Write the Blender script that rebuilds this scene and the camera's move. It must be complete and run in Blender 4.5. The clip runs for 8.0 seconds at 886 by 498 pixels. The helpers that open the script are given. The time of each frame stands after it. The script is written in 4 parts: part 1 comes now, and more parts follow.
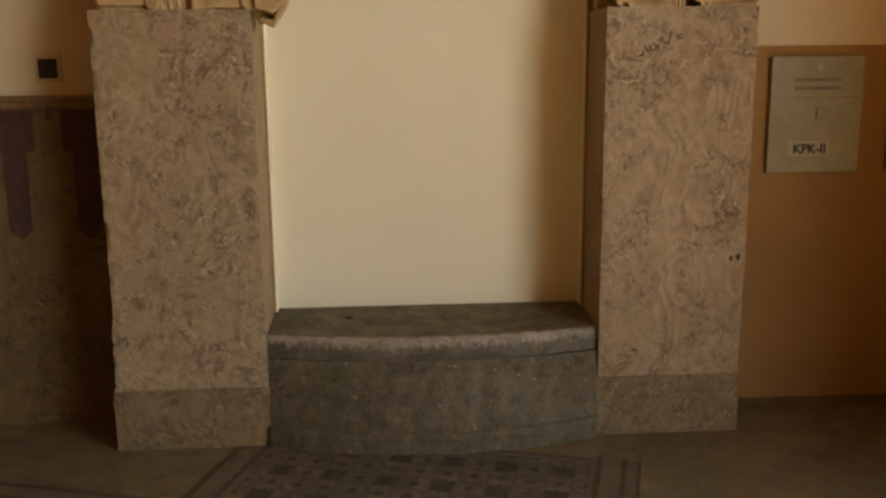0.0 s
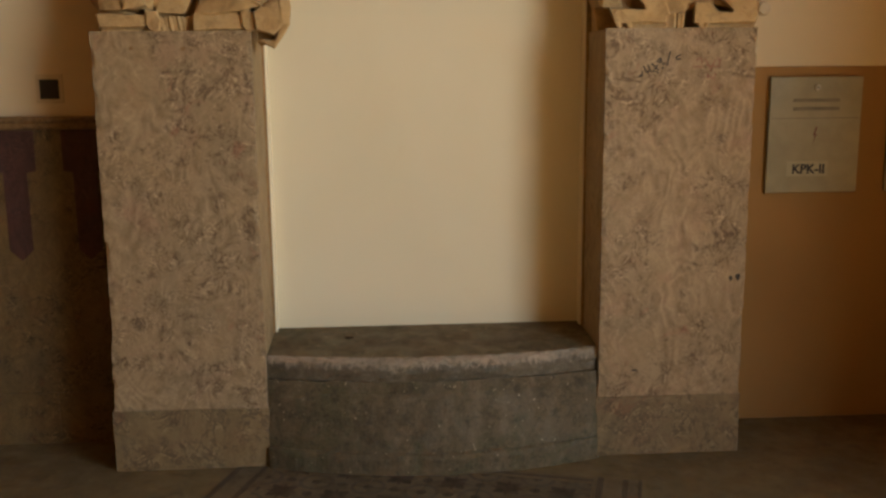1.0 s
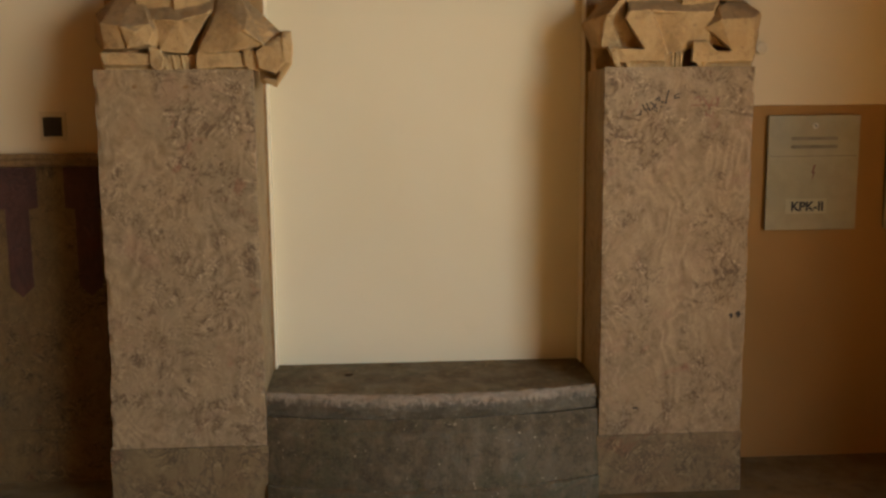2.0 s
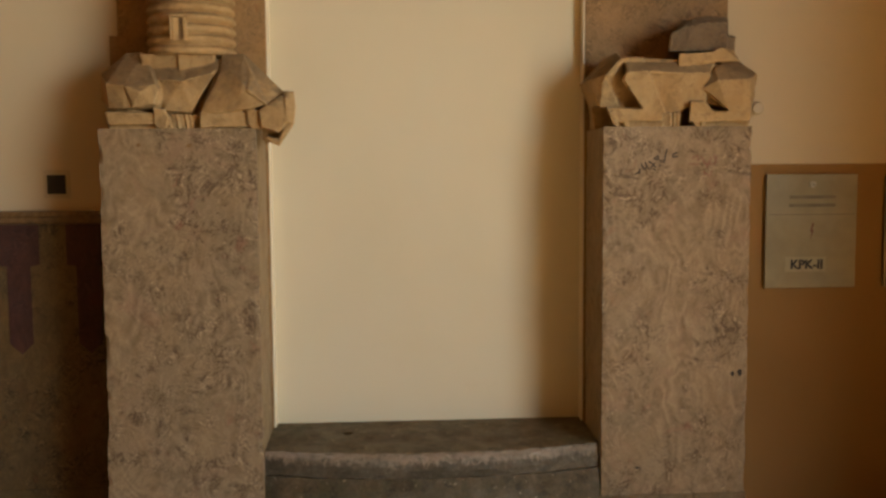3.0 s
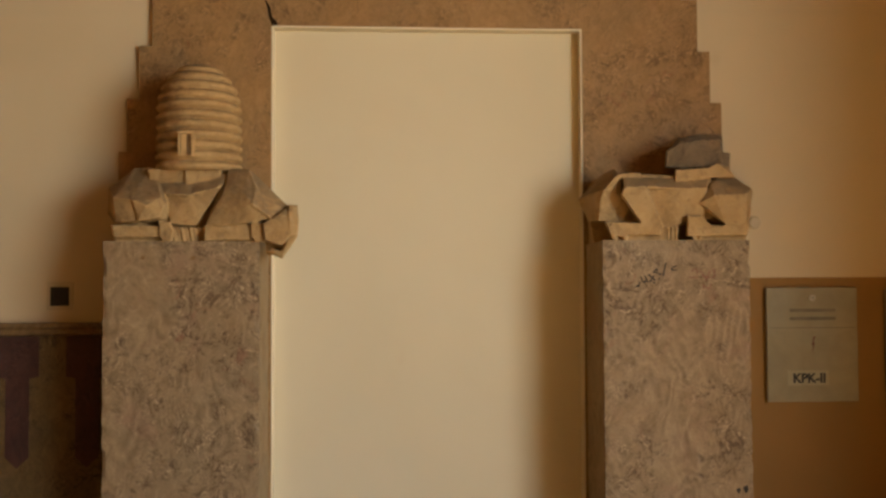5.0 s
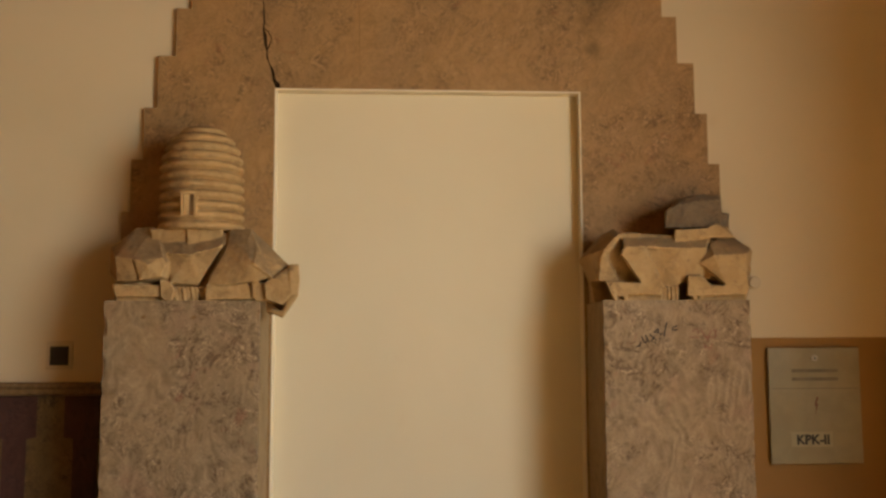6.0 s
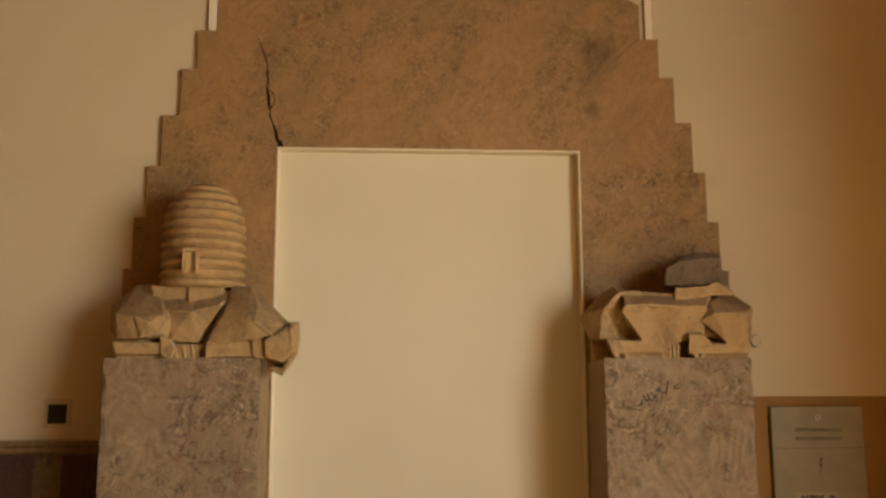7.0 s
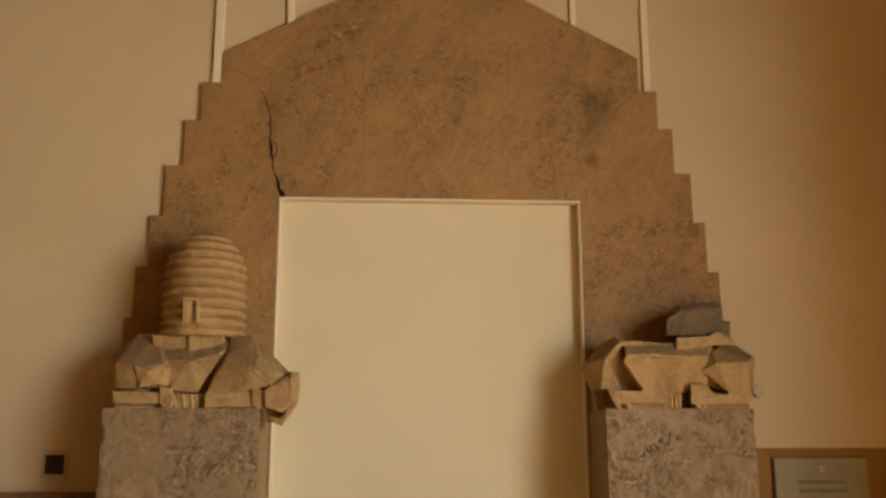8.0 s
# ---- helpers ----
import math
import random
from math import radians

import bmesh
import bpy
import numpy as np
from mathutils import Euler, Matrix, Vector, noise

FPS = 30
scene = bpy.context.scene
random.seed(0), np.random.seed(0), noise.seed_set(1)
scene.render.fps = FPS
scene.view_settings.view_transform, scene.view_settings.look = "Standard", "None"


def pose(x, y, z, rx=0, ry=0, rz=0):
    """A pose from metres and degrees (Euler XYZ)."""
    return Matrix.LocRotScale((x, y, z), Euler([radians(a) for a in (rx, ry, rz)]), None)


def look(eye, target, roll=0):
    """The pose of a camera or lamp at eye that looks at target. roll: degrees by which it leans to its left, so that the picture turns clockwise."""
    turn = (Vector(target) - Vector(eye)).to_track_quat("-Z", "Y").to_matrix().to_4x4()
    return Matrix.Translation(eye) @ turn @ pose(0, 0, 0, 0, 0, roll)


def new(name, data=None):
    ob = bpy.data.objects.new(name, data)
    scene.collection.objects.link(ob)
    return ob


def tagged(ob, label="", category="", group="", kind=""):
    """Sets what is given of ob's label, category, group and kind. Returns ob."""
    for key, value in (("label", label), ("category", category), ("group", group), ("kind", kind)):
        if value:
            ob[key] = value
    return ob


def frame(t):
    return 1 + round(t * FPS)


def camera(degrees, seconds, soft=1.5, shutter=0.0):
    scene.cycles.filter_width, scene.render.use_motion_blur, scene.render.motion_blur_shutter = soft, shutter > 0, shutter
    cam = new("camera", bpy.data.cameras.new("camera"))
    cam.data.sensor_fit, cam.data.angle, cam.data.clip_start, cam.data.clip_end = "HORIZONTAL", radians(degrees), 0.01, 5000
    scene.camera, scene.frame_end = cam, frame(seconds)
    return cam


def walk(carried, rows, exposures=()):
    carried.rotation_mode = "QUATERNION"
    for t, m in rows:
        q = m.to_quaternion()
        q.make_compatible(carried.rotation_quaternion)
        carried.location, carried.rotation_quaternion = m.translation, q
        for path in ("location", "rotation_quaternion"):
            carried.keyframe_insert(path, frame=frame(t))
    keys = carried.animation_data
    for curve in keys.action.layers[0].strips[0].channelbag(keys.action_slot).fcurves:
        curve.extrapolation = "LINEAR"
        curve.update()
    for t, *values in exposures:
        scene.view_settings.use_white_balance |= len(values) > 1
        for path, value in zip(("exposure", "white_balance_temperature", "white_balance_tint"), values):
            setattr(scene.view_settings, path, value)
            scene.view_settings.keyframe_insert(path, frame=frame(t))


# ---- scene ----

# ---------------------------------------------------------------- camera
# A tripod shot: the head tilts up about a pivot a hand's width below the lens.
cam = camera(50.63, 8.0, soft=2.7)
EYE, PIVOT_DOWN, PIVOT_BACK = Vector((-0.183, -3.70, 1.593)), 0.138, -0.023
TILTS = [  # seconds, yaw, pitch, roll
    (0.0, -3.470, -11.914, -0.525), (0.5, -3.478, -11.545, -0.535), (1.0, -3.486, -10.688, -0.519),
    (1.5, -3.488, -9.803, -0.493), (1.7, -3.487, -9.28, -0.480), (2.8, -3.480, -5.67, -0.400),
    (3.0, -3.478, -4.882, -0.385), (3.5, -3.458, -3.395, -0.375), (4.0, -3.459, -1.643, -0.331),
    (4.5, -3.453, 0.291, -0.293), (4.7, -3.450, 1.00, -0.285), (5.8, -3.416, 4.93, -0.225),
    (6.0, -3.412, 5.705, -0.216), (6.5, -3.393, 7.379, -0.169), (7.0, -3.376, 9.249, -0.145),
    (7.5, -3.346, 11.004, -0.097), (8.0, -3.325, 12.295, -0.064)]


def tilted(yaw, pitch, roll):
    a = radians(pitch)
    eye = EYE + Vector((0, PIVOT_BACK * (math.cos(a) - 1) - PIVOT_DOWN * math.sin(a),
                        PIVOT_BACK * math.sin(a) + PIVOT_DOWN * (math.cos(a) - 1)))
    return Matrix.Translation(eye) @ pose(0, 0, 0, 0, 0, yaw) @ pose(0, 0, 0, 90 + pitch, 0, 0) @ pose(0, 0, 0, 0, 0, roll)


# the white balance drifts a little warmer on the way
walk(cam, [(t, tilted(y, p, r)) for t, y, p, r in TILTS],
     exposures=[(0.0, 4.4, 6200, 8.4), (4.0, 4.4, 6420, 9.8), (8.0, 4.4, 6780, 12.0)])

# ---------------------------------------------------------------- light
SUN_UP = 48.0  # degrees over the horizon; it stands in the east
world = bpy.data.worlds.new("sky")
scene.world = world
world.use_nodes = True
sky = world.node_tree.nodes.new("ShaderNodeTexSky")
sky.sky_type, sky.sun_disc = "NISHITA", False
sky.sun_elevation, sky.sun_rotation = radians(SUN_UP), radians(90)
back = world.node_tree.nodes["Background"]
back.inputs["Strength"].default_value = 0.03
world.node_tree.links.new(sky.outputs["Color"], back.inputs["Color"])

# the sun falls through the entrance in the side wall on to the hall's floor
sun = bpy.data.lights.new("sun", "SUN")
sun.energy, sun.angle, sun.color = 3.2, radians(0.5), (1.0, 0.85, 0.60)
sun_ob = new("sun", sun)
sun_ob.matrix_world = look((20 * math.cos(radians(SUN_UP)), -1.0, 20 * math.sin(radians(SUN_UP))), (0, 0, 0))

# the open sky seen through the entrance
lamp = bpy.data.lights.new("entrance_daylight", "AREA")
lamp.shape, lamp.size, lamp.size_y = "RECTANGLE", 2.7, 2.0
lamp.energy, lamp.color = 8.2, (0.925, 1.0, 0.965)
lamp_ob = new("entrance_daylight", lamp)
lamp_ob.matrix_world = look((2.93, -3.9, 2.2), (0.0, -3.9, 2.2))


# ---------------------------------------------------------------- material helpers
class Nodes:
    """A short hand for node materials."""

    def __init__(self, name, rough=0.7, metal=0.0, spec=0.5):
        self.m = bpy.data.materials.new(name)
        self.m.use_nodes = True
        self.t = self.m.node_tree
        self.b = self.t.nodes["Principled BSDF"]
        self.b.inputs["Roughness"].default_value = rough
        self.b.inputs["Metallic"].default_value = metal
        self.b.inputs["Specular IOR Level"].default_value = spec
        self.at = self.t.nodes.new("ShaderNodeTexCoord").outputs["Object"]

    def soil(self, c, blots):
        """Damp stains with frayed borders: (x, z), radius and depth of each."""
        s = self.t.nodes.new("ShaderNodeSeparateXYZ")
        self.link(self.warp(self.at, 9.0, 0.09), s.inputs[0])
        for (x, z), r, depth in blots:
            dx, dz = self.math("SUBTRACT", s.outputs[0], x + 0.045), self.math("SUBTRACT", s.outputs[2], z + 0.045)
            d = self.math("SQRT", self.math("ADD", self.math("MULTIPLY", dx, dx), self.math("MULTIPLY", dz, dz)))
            f = self.math("MULTIPLY", self.span(d, r * 0.3, r * 1.25, 1.0, 0.0), self.span(self.noise(40, 5, 0.7), 0.30, 0.60, 0.5, 1.0))
            c = self.mix(self.math("MULTIPLY", f, 0.62 * depth), c, (0.085, 0.058, 0.020))
        return c

    def link(self, value, socket):
        if hasattr(value, "is_linked"):
            self.t.links.new(value, socket)
        elif isinstance(value, tuple) and len(value) == 3 and socket.type == "RGBA":
            socket.default_value = (*value, 1)
        else:
            socket.default_value = value

    def noise(self, scale, detail=4, rough=0.55, bend=0.0, at=None):
        n = self.t.nodes.new("ShaderNodeTexNoise")
        self.link(at or self.at, n.inputs["Vector"])
        for k, v in (("Scale", scale), ("Detail", detail), ("Roughness", rough), ("Distortion", bend)):
            n.inputs[k].default_value = v
        return n.outputs["Fac"]

    def cells(self, scale, feature="F1", out="Distance", at=None):
        n = self.t.nodes.new("ShaderNodeTexVoronoi")
        n.feature = feature
        self.link(at or self.at, n.inputs["Vector"])
        n.inputs["Scale"].default_value = scale
        return n.outputs[out]

    def math(self, op, a, b=0.0):
        n = self.t.nodes.new("ShaderNodeMath")
        n.operation = op
        self.link(a, n.inputs[0]), self.link(b, n.inputs[1])
        return n.outputs[0]

    def span(self, v, a, b, lo=0.0, hi=1.0):
        n = self.t.nodes.new("ShaderNodeMapRange")
        n.interpolation_type = "SMOOTHSTEP"
        self.link(v, n.inputs[0])
        for k, x in zip((1, 2, 3, 4), (a, b, lo, hi)):
            n.inputs[k].default_value = x
        return n.outputs[0]

    def mottled(self, c, scale, dark, pale, amount, at=None):
        """Rough speckle and blotches, darker and paler than the ground."""
        n = self.noise(scale, 9, 0.78, 0.5, at)
        c = self.mix(self.span(n, 0.50, 0.66, 0.0, amount), c, dark)
        return self.mix(self.span(self.math("SUBTRACT", 1.0, n), 0.52, 0.66, 0.0, amount * 0.7), c, pale)

    def ridge(self, v, width, level=0.5):
        return self.span(self.math("ABSOLUTE", self.math("SUBTRACT", v, level)), 0.0, width, 1.0, 0.0)

    def mix(self, f, a, b, how="MIX"):
        n = self.t.nodes.new("ShaderNodeMix")
        n.data_type, n.blend_type = "RGBA", how
        self.link(f, n.inputs[0]), self.link(a, n.inputs[6]), self.link(b, n.inputs[7])
        return n.outputs[2]

    def stretch(self, x, y, z, turn=(0, 0, 0), at=None):
        """Turned, then scaled coordinates."""
        at = at or self.at
        if any(turn):
            r = self.t.nodes.new("ShaderNodeMapping")
            self.link(at, r.inputs["Vector"])
            r.inputs["Rotation"].default_value = [radians(a) for a in turn]
            at = r.outputs[0]
        n = self.t.nodes.new("ShaderNodeMapping")
        self.link(at, n.inputs["Vector"])
        n.inputs["Scale"].default_value = (x, y, z)
        return n.outputs[0]

    def warp(self, at, scale, amount):
        """Coordinates pushed about by a noise."""
        n = self.t.nodes.new("ShaderNodeTexNoise")
        self.link(at, n.inputs["Vector"])
        n.inputs["Scale"].default_value, n.inputs["Detail"].default_value = scale, 3
        s = self.t.nodes.new("ShaderNodeVectorMath")
        s.operation = "MULTIPLY_ADD"
        self.link(n.outputs["Color"], s.inputs[0])
        s.inputs[1].default_value = (amount, amount, amount)
        self.link(at, s.inputs[2])
        return s.outputs[0]

    def offset(self, by):
        """Coordinates moved by a fixed step."""
        n = self.t.nodes.new("ShaderNodeVectorMath")
        n.operation = "ADD"
        self.link(self.at, n.inputs[0])
        n.inputs[1].default_value = by
        return n.outputs[0]

    def shifted(self):
        """Object coordinates moved by a random step for each piece."""
        info = self.t.nodes.new("ShaderNodeObjectInfo").outputs["Random"]
        n = self.t.nodes.new("ShaderNodeVectorMath")
        n.operation = "ADD"
        c = self.t.nodes.new("ShaderNodeCombineXYZ")
        for i, k in enumerate((31.0, 17.0, 23.0)):
            self.link(self.math("MULTIPLY", info, k), c.inputs[i])
        self.link(self.at, n.inputs[0]), self.link(c.outputs[0], n.inputs[1])
        return n.outputs[0]

    def done(self, colour, bump=None, strength=0.3, depth=0.004, rough=None):
        self.link(colour, self.b.inputs["Base Color"])
        if rough is not None:
            self.link(rough, self.b.inputs["Roughness"])
        if bump is not None:
            n = self.t.nodes.new("ShaderNodeBump")
            n.inputs["Strength"].default_value, n.inputs["Distance"].default_value = strength, depth
            self.link(bump, n.inputs["Height"])
            self.link(n.outputs[0], self.b.inputs["Normal"])
        return self.m


def veined_marble(name, pale, warm, grey, dark, pink, amount=1.0, rough=0.55, lean=(0, 0, 0), big=1.0, streak=1.0, shift=(0, 0, 0), calm=0.455, comb=0.5, blots=()):
    """Marble: long flowing striations, cloudy patches, and islands of dark curls with pale rims."""
    k = Nodes(name, rough, spec=0.25)
    k.at = k.offset(shift)
    along = k.stretch(1.0, 1.0, streak, lean)
    flow = k.warp(k.warp(k.at, 1.3 * big, 0.75), 4.5 * big, 0.16)
    curled = k.warp(k.warp(k.at, 4.0 * big, 0.16), 13.0 * big, 0.05)
    lit = tuple(min(1, v * w) for v, w in zip(pale, (1.40, 1.46, 1.62)))
    cloud = k.noise(2.6 * big, 5, 0.6, 0.5, along)
    # islands in which the curls gather, with frayed borders
    isle = k.math("ADD", k.math("MULTIPLY", k.noise(2.9 * big, 3, 0.55, 0.6, along), 0.72), k.math("MULTIPLY", k.noise(13 * big, 4, 0.65, 0.6), 0.28))
    zone = k.span(isle, calm - 0.02, calm + 0.09)
    some = k.math("ADD", k.math("MULTIPLY", zone, 0.90), 0.10)
    # ground: broad bands and fine combed striations that follow one flow
    stria = k.noise(6 * big, 4, 0.6, 0.0, k.stretch(3.2, 3.2, 0.6, lean, flow))
    fine = k.noise(17 * big, 3, 0.6, 0.0, k.stretch(3.4, 3.4, 0.26, lean, flow))
    c = k.mix(k.span(stria, 0.34, 0.64), warm, pale)
    c = k.mix(k.span(cloud, 0.46, 0.66, 0.0, 0.7), c, grey)
    c = k.mix(k.span(k.noise(4.5 * big, 5, 0.65, 0.8, along), 0.52, 0.68, 0.0, 0.65), c, pink)
    c = k.mix(k.span(fine, 0.54, 0.66, 0.0, 0.30 * comb), c, dark)
    c = k.mix(k.math("MULTIPLY", k.span(k.math("SUBTRACT", 1.0, fine), 0.54, 0.66), 0.40 * comb), c, lit)
    wave = k.math("MULTIPLY", k.noise(1.9 * big, 3, 0.5, 0.0, k.warp(k.stretch(1.5, 1.5, 0.8, lean), 3.0 * big, 0.20)), 120.0)
    rings = k.math("ADD", k.math("MULTIPLY", k.math("SINE", wave), 0.5), 0.5)
    faint = k.span(k.noise(5.0 * big, 3, 0.6, 0.5), 0.40, 0.60, 0.15, 1.0)
    c = k.mix(k.math("MULTIPLY", k.math("MULTIPLY", rings, faint), 0.34 * comb), c, dark)
    c = k.mix(k.math("MULTIPLY", k.math("MULTIPLY", k.math("SUBTRACT", 1.0, rings), faint), 0.30 * comb), c, lit)
    c = k.mix(k.math("MULTIPLY", zone, 0.30 * amount), c, grey)
    c = k.mottled(c, 26 * big, dark, lit, 0.20 * amount)
    c = k.mottled(c, 7 * big, grey, lit, 0.32 * amount)
    c = k.mottled(c, 75 * big, dark, lit, 0.24 * amount)
    # islands: curls, flakes and pits
    curl = k.noise(9.0 * big, 3, 0.6, 2.2, curled)
    curl2 = k.noise(21 * big, 3, 0.6, 1.8, curled)
    flake = k.noise(30 * big, 4, 0.7, 1.2, curled)
    broken = k.span(k.noise(10 * big, 3, 0.6), 0.44, 0.56)
    other = k.span(k.noise(12 * big, 3, 0.6), 0.45, 0.57)
    a = k.math("MULTIPLY", k.math("MULTIPLY", k.ridge(curl, 0.050), some), broken)
    b = k.math("MULTIPLY", k.math("MULTIPLY", k.ridge(curl2, 0.065), some), other)
    light = k.math("MULTIPLY", k.math("MULTIPLY", k.ridge(curl, 0.034, 0.575), some), other)
    light2 = k.math("MULTIPLY", k.math("MULTIPLY", k.span(flake, 0.60, 0.68), zone), broken)
    pits = k.math("MULTIPLY", k.span(k.math("SUBTRACT", 1.0, flake), 0.60, 0.68), some)
    reds = k.math("MULTIPLY", k.span(k.noise(7 * big, 4, 0.6, 1.0), 0.60, 0.70), zone)
    c = k.mix(k.math("MULTIPLY", reds, 0.55), c, tuple(v * w for v, w in zip(pink, (0.85, 0.62, 0.62))))
    for f, w in ((light, 0.95), (light2, 1.0)):
        c = k.mix(k.math("MULTIPLY", f, w * amount), c, lit)
    for f, w in ((a, 0.85), (b, 0.75), (pits, 0.80)):
        c = k.mix(k.math("MULTIPLY", f, w * amount), c, dark)
    grain = k.noise(210, 2, 0.7)
    c = k.mix(k.span(grain, 0.45, 0.65, 0.0, 0.16), c, dark)
    if blots:
        k.at = k.offset(tuple(-v for v in shift))
        c = k.soil(c, blots)
    h = k.math("SUBTRACT", k.math("ADD", k.math("MULTIPLY", curl, 0.4), k.math("MULTIPLY", grain, 0.25)), k.math("ADD", a, pits))
    return k.done(c, h, 0.5, 0.004, k.span(cloud, 0.3, 0.7, rough - 0.1, rough + 0.15))


def plaster(name, colour, tint, stain):
    """Matt wall paint with trowel waves, faint stains and grain."""
    k = Nodes(name, 0.85, spec=0.25)
    cloud = k.noise(0.9, 4, 0.5, 0.4)
    trowel = k.noise(5.0, 4, 0.5, 0.2, k.stretch(1, 1, 0.6))
    grain = k.noise(220, 3, 0.6)
    c = k.mix(k.span(cloud, 0.32, 0.70), colour, tint)
    c = k.mix(k.span(k.noise(2.6, 6, 0.65, 0.5), 0.62, 0.80, 0.0, 0.35), c, stain)
    c = k.mix(k.span(k.noise(60, 4, 0.6), 0.66, 0.78, 0.0, 0.25), c, stain)
    h = k.math("ADD", k.math("MULTIPLY", trowel, 1.0), k.math("MULTIPLY", grain, 0.12))
    return k.done(c, h, 0.25, 0.006)


def sandstone(name, colour, pale, dirt, dust, lies=(0.12, 0.50)):
    """Carved sandstone, dirty in patches, with dust on what faces up."""
    k = Nodes(name, 0.88, spec=0.25)
    up = k.t.nodes.new("ShaderNodeSeparateXYZ")
    k.link(k.t.nodes.new("ShaderNodeNewGeometry").outputs["Normal"], up.inputs[0])
    settled = k.math("MULTIPLY", k.span(up.outputs[2], *lies), k.span(k.noise(14, 6, 0.7, 0.6), 0.34, 0.58, 0.62, 1.0))
    c = k.mix(k.span(k.noise(5, 5, 0.6, 0.5), 0.35, 0.68), colour, pale)
    c = k.mix(k.span(k.noise(8, 6, 0.68, 0.8), 0.48, 0.70, 0.0, 0.7), c, dirt)
    c = k.mix(k.span(k.noise(190, 2, 0.7), 0.55, 0.72, 0.0, 0.35), c, dirt)
    c = k.mix(k.span(k.noise(24, 6, 0.75, 0.6), 0.52, 0.66, 0.0, 0.5), c, dirt)
    c = k.mix(k.span(k.noise(17, 5, 0.7, 1.0), 0.58, 0.70, 0.0, 0.4), c, tuple(v * 1.2 for v in pale))
    c = k.mix(settled, c, dust)
    c = k.mix(k.math("MULTIPLY", settled, k.span(k.noise(30, 5, 0.7), 0.52, 0.66, 0.0, 0.5)), c, tuple(v * 0.55 for v in dust))
    arris = k.t.nodes.new("ShaderNodeNewGeometry").outputs["Pointiness"]
    c = k.mix(k.math("MULTIPLY", k.span(arris, 0.508, 0.56, 0.0, 0.75), k.span(k.noise(18, 4, 0.6), 0.34, 0.54)), c, tuple(v * 1.35 for v in pale))
    h = k.math("ADD", k.math("ADD", k.noise(38, 5, 0.6), k.noise(11, 4, 0.6)), k.math("MULTIPLY", k.noise(240, 2), 0.3))
    return k.done(c, h, 0.5, 0.007)


MARBLE = veined_marble("swirled_marble", (0.324, 0.220, 0.116), (0.270, 0.176, 0.088), (0.240, 0.172, 0.098), (0.110, 0.066, 0.034), (0.315, 0.176, 0.104), rough=0.68, comb=1.0, shift=(3.1, 0.4, 1.7))
SIDE_MARBLE = veined_marble("side_marble", (0.335, 0.226, 0.112), (0.285, 0.186, 0.088), (0.262, 0.186, 0.098), (0.12, 0.073, 0.038), (0.305, 0.186, 0.098), 0.7, 0.7, calm=0.62, comb=0.6)
# darker and browner than the slabs above, for the plinths
DARKER_MARBLE = veined_marble("darker_marble", (0.226, 0.150, 0.070), (0.182, 0.115, 0.052), (0.156, 0.108, 0.054), (0.062, 0.040, 0.022), (0.205, 0.119, 0.060), 0.75, big=0.8)
BROWN_MARBLE = veined_marble("brown_marble", (0.395, 0.226, 0.090), (0.340, 0.192, 0.073), (0.275, 0.168, 0.074), (0.100, 0.062, 0.030), (0.335, 0.186, 0.082), 0.72, 0.6, (0, -34, 0), 1.35, 0.35, calm=0.475, comb=0.30,
                             blots=(((0.775, 3.165), 0.115, 1.0), ((0.735, 3.02), 0.075, 0.65), ((0.738, 2.895), 0.050, 0.9)))
DADO_MARBLE = veined_marble("ochre_marble", (0.160, 0.099, 0.038), (0.124, 0.074, 0.027), (0.102, 0.069, 0.032), (0.036, 0.022, 0.011), (0.135, 0.067, 0.029), 0.9)
PURPLE = veined_marble("purple_stone", (0.084, 0.036, 0.028), (0.064, 0.027, 0.021), (0.060, 0.032, 0.026), (0.026, 0.014, 0.012), (0.090, 0.038, 0.030), 0.6)
RAIL = veined_marble("brown_rail_marble", (0.225, 0.132, 0.056), (0.180, 0.102, 0.040), (0.150, 0.098, 0.046), (0.060, 0.036, 0.018), (0.200, 0.105, 0.048), 0.6)
SAND = sandstone("carved_sandstone", (0.372, 0.228, 0.094), (0.445, 0.290, 0.132), (0.205, 0.126, 0.056), (0.232, 0.151, 0.074))
HIVE_STONE = sandstone("ringed_sandstone", (0.36, 0.214, 0.084), (0.43, 0.275, 0.120), (0.22, 0.130, 0.055), (0.22, 0.136, 0.062), (0.6, 0.95))
GREY_STONE = sandstone("weathered_broken_stone", (0.155, 0.105, 0.058), (0.19, 0.13, 0.074), (0.085, 0.056, 0.034), (0.15, 0.105, 0.062))
CREAM = plaster("cream_wall_paint", (0.62, 0.505, 0.332), (0.585, 0.47, 0.30), (0.50, 0.38, 0.22))
# the wall's cream made lighter: the niche's brighter light is put into the colour
LIT_NICHE_CREAM = plaster("lit_niche_cream_paint", (0.695, 0.597, 0.412), (0.66, 0.562, 0.378), (0.60, 0.47, 0.29))
WHITE = plaster("off_white_paint", (0.80, 0.70, 0.51), (0.78, 0.67, 0.48), (0.66, 0.54, 0.36))
OCHRE_PAINT = plaster("ochre_dado_paint", (0.31, 0.172, 0.058), (0.27, 0.146, 0.047), (0.19, 0.098, 0.032))
# for unseen walls and ceiling only: orange so that they bounce warm light
BOUNCE_OCHRE = plaster("warm_bounce_ochre_paint", (0.53, 0.285, 0.095), (0.48, 0.255, 0.08), (0.38, 0.19, 0.06))
CEILING = plaster("warm_bounce_ceiling_paint", (0.55, 0.37, 0.18), (0.50, 0.33, 0.15), (0.40, 0.25, 0.11))


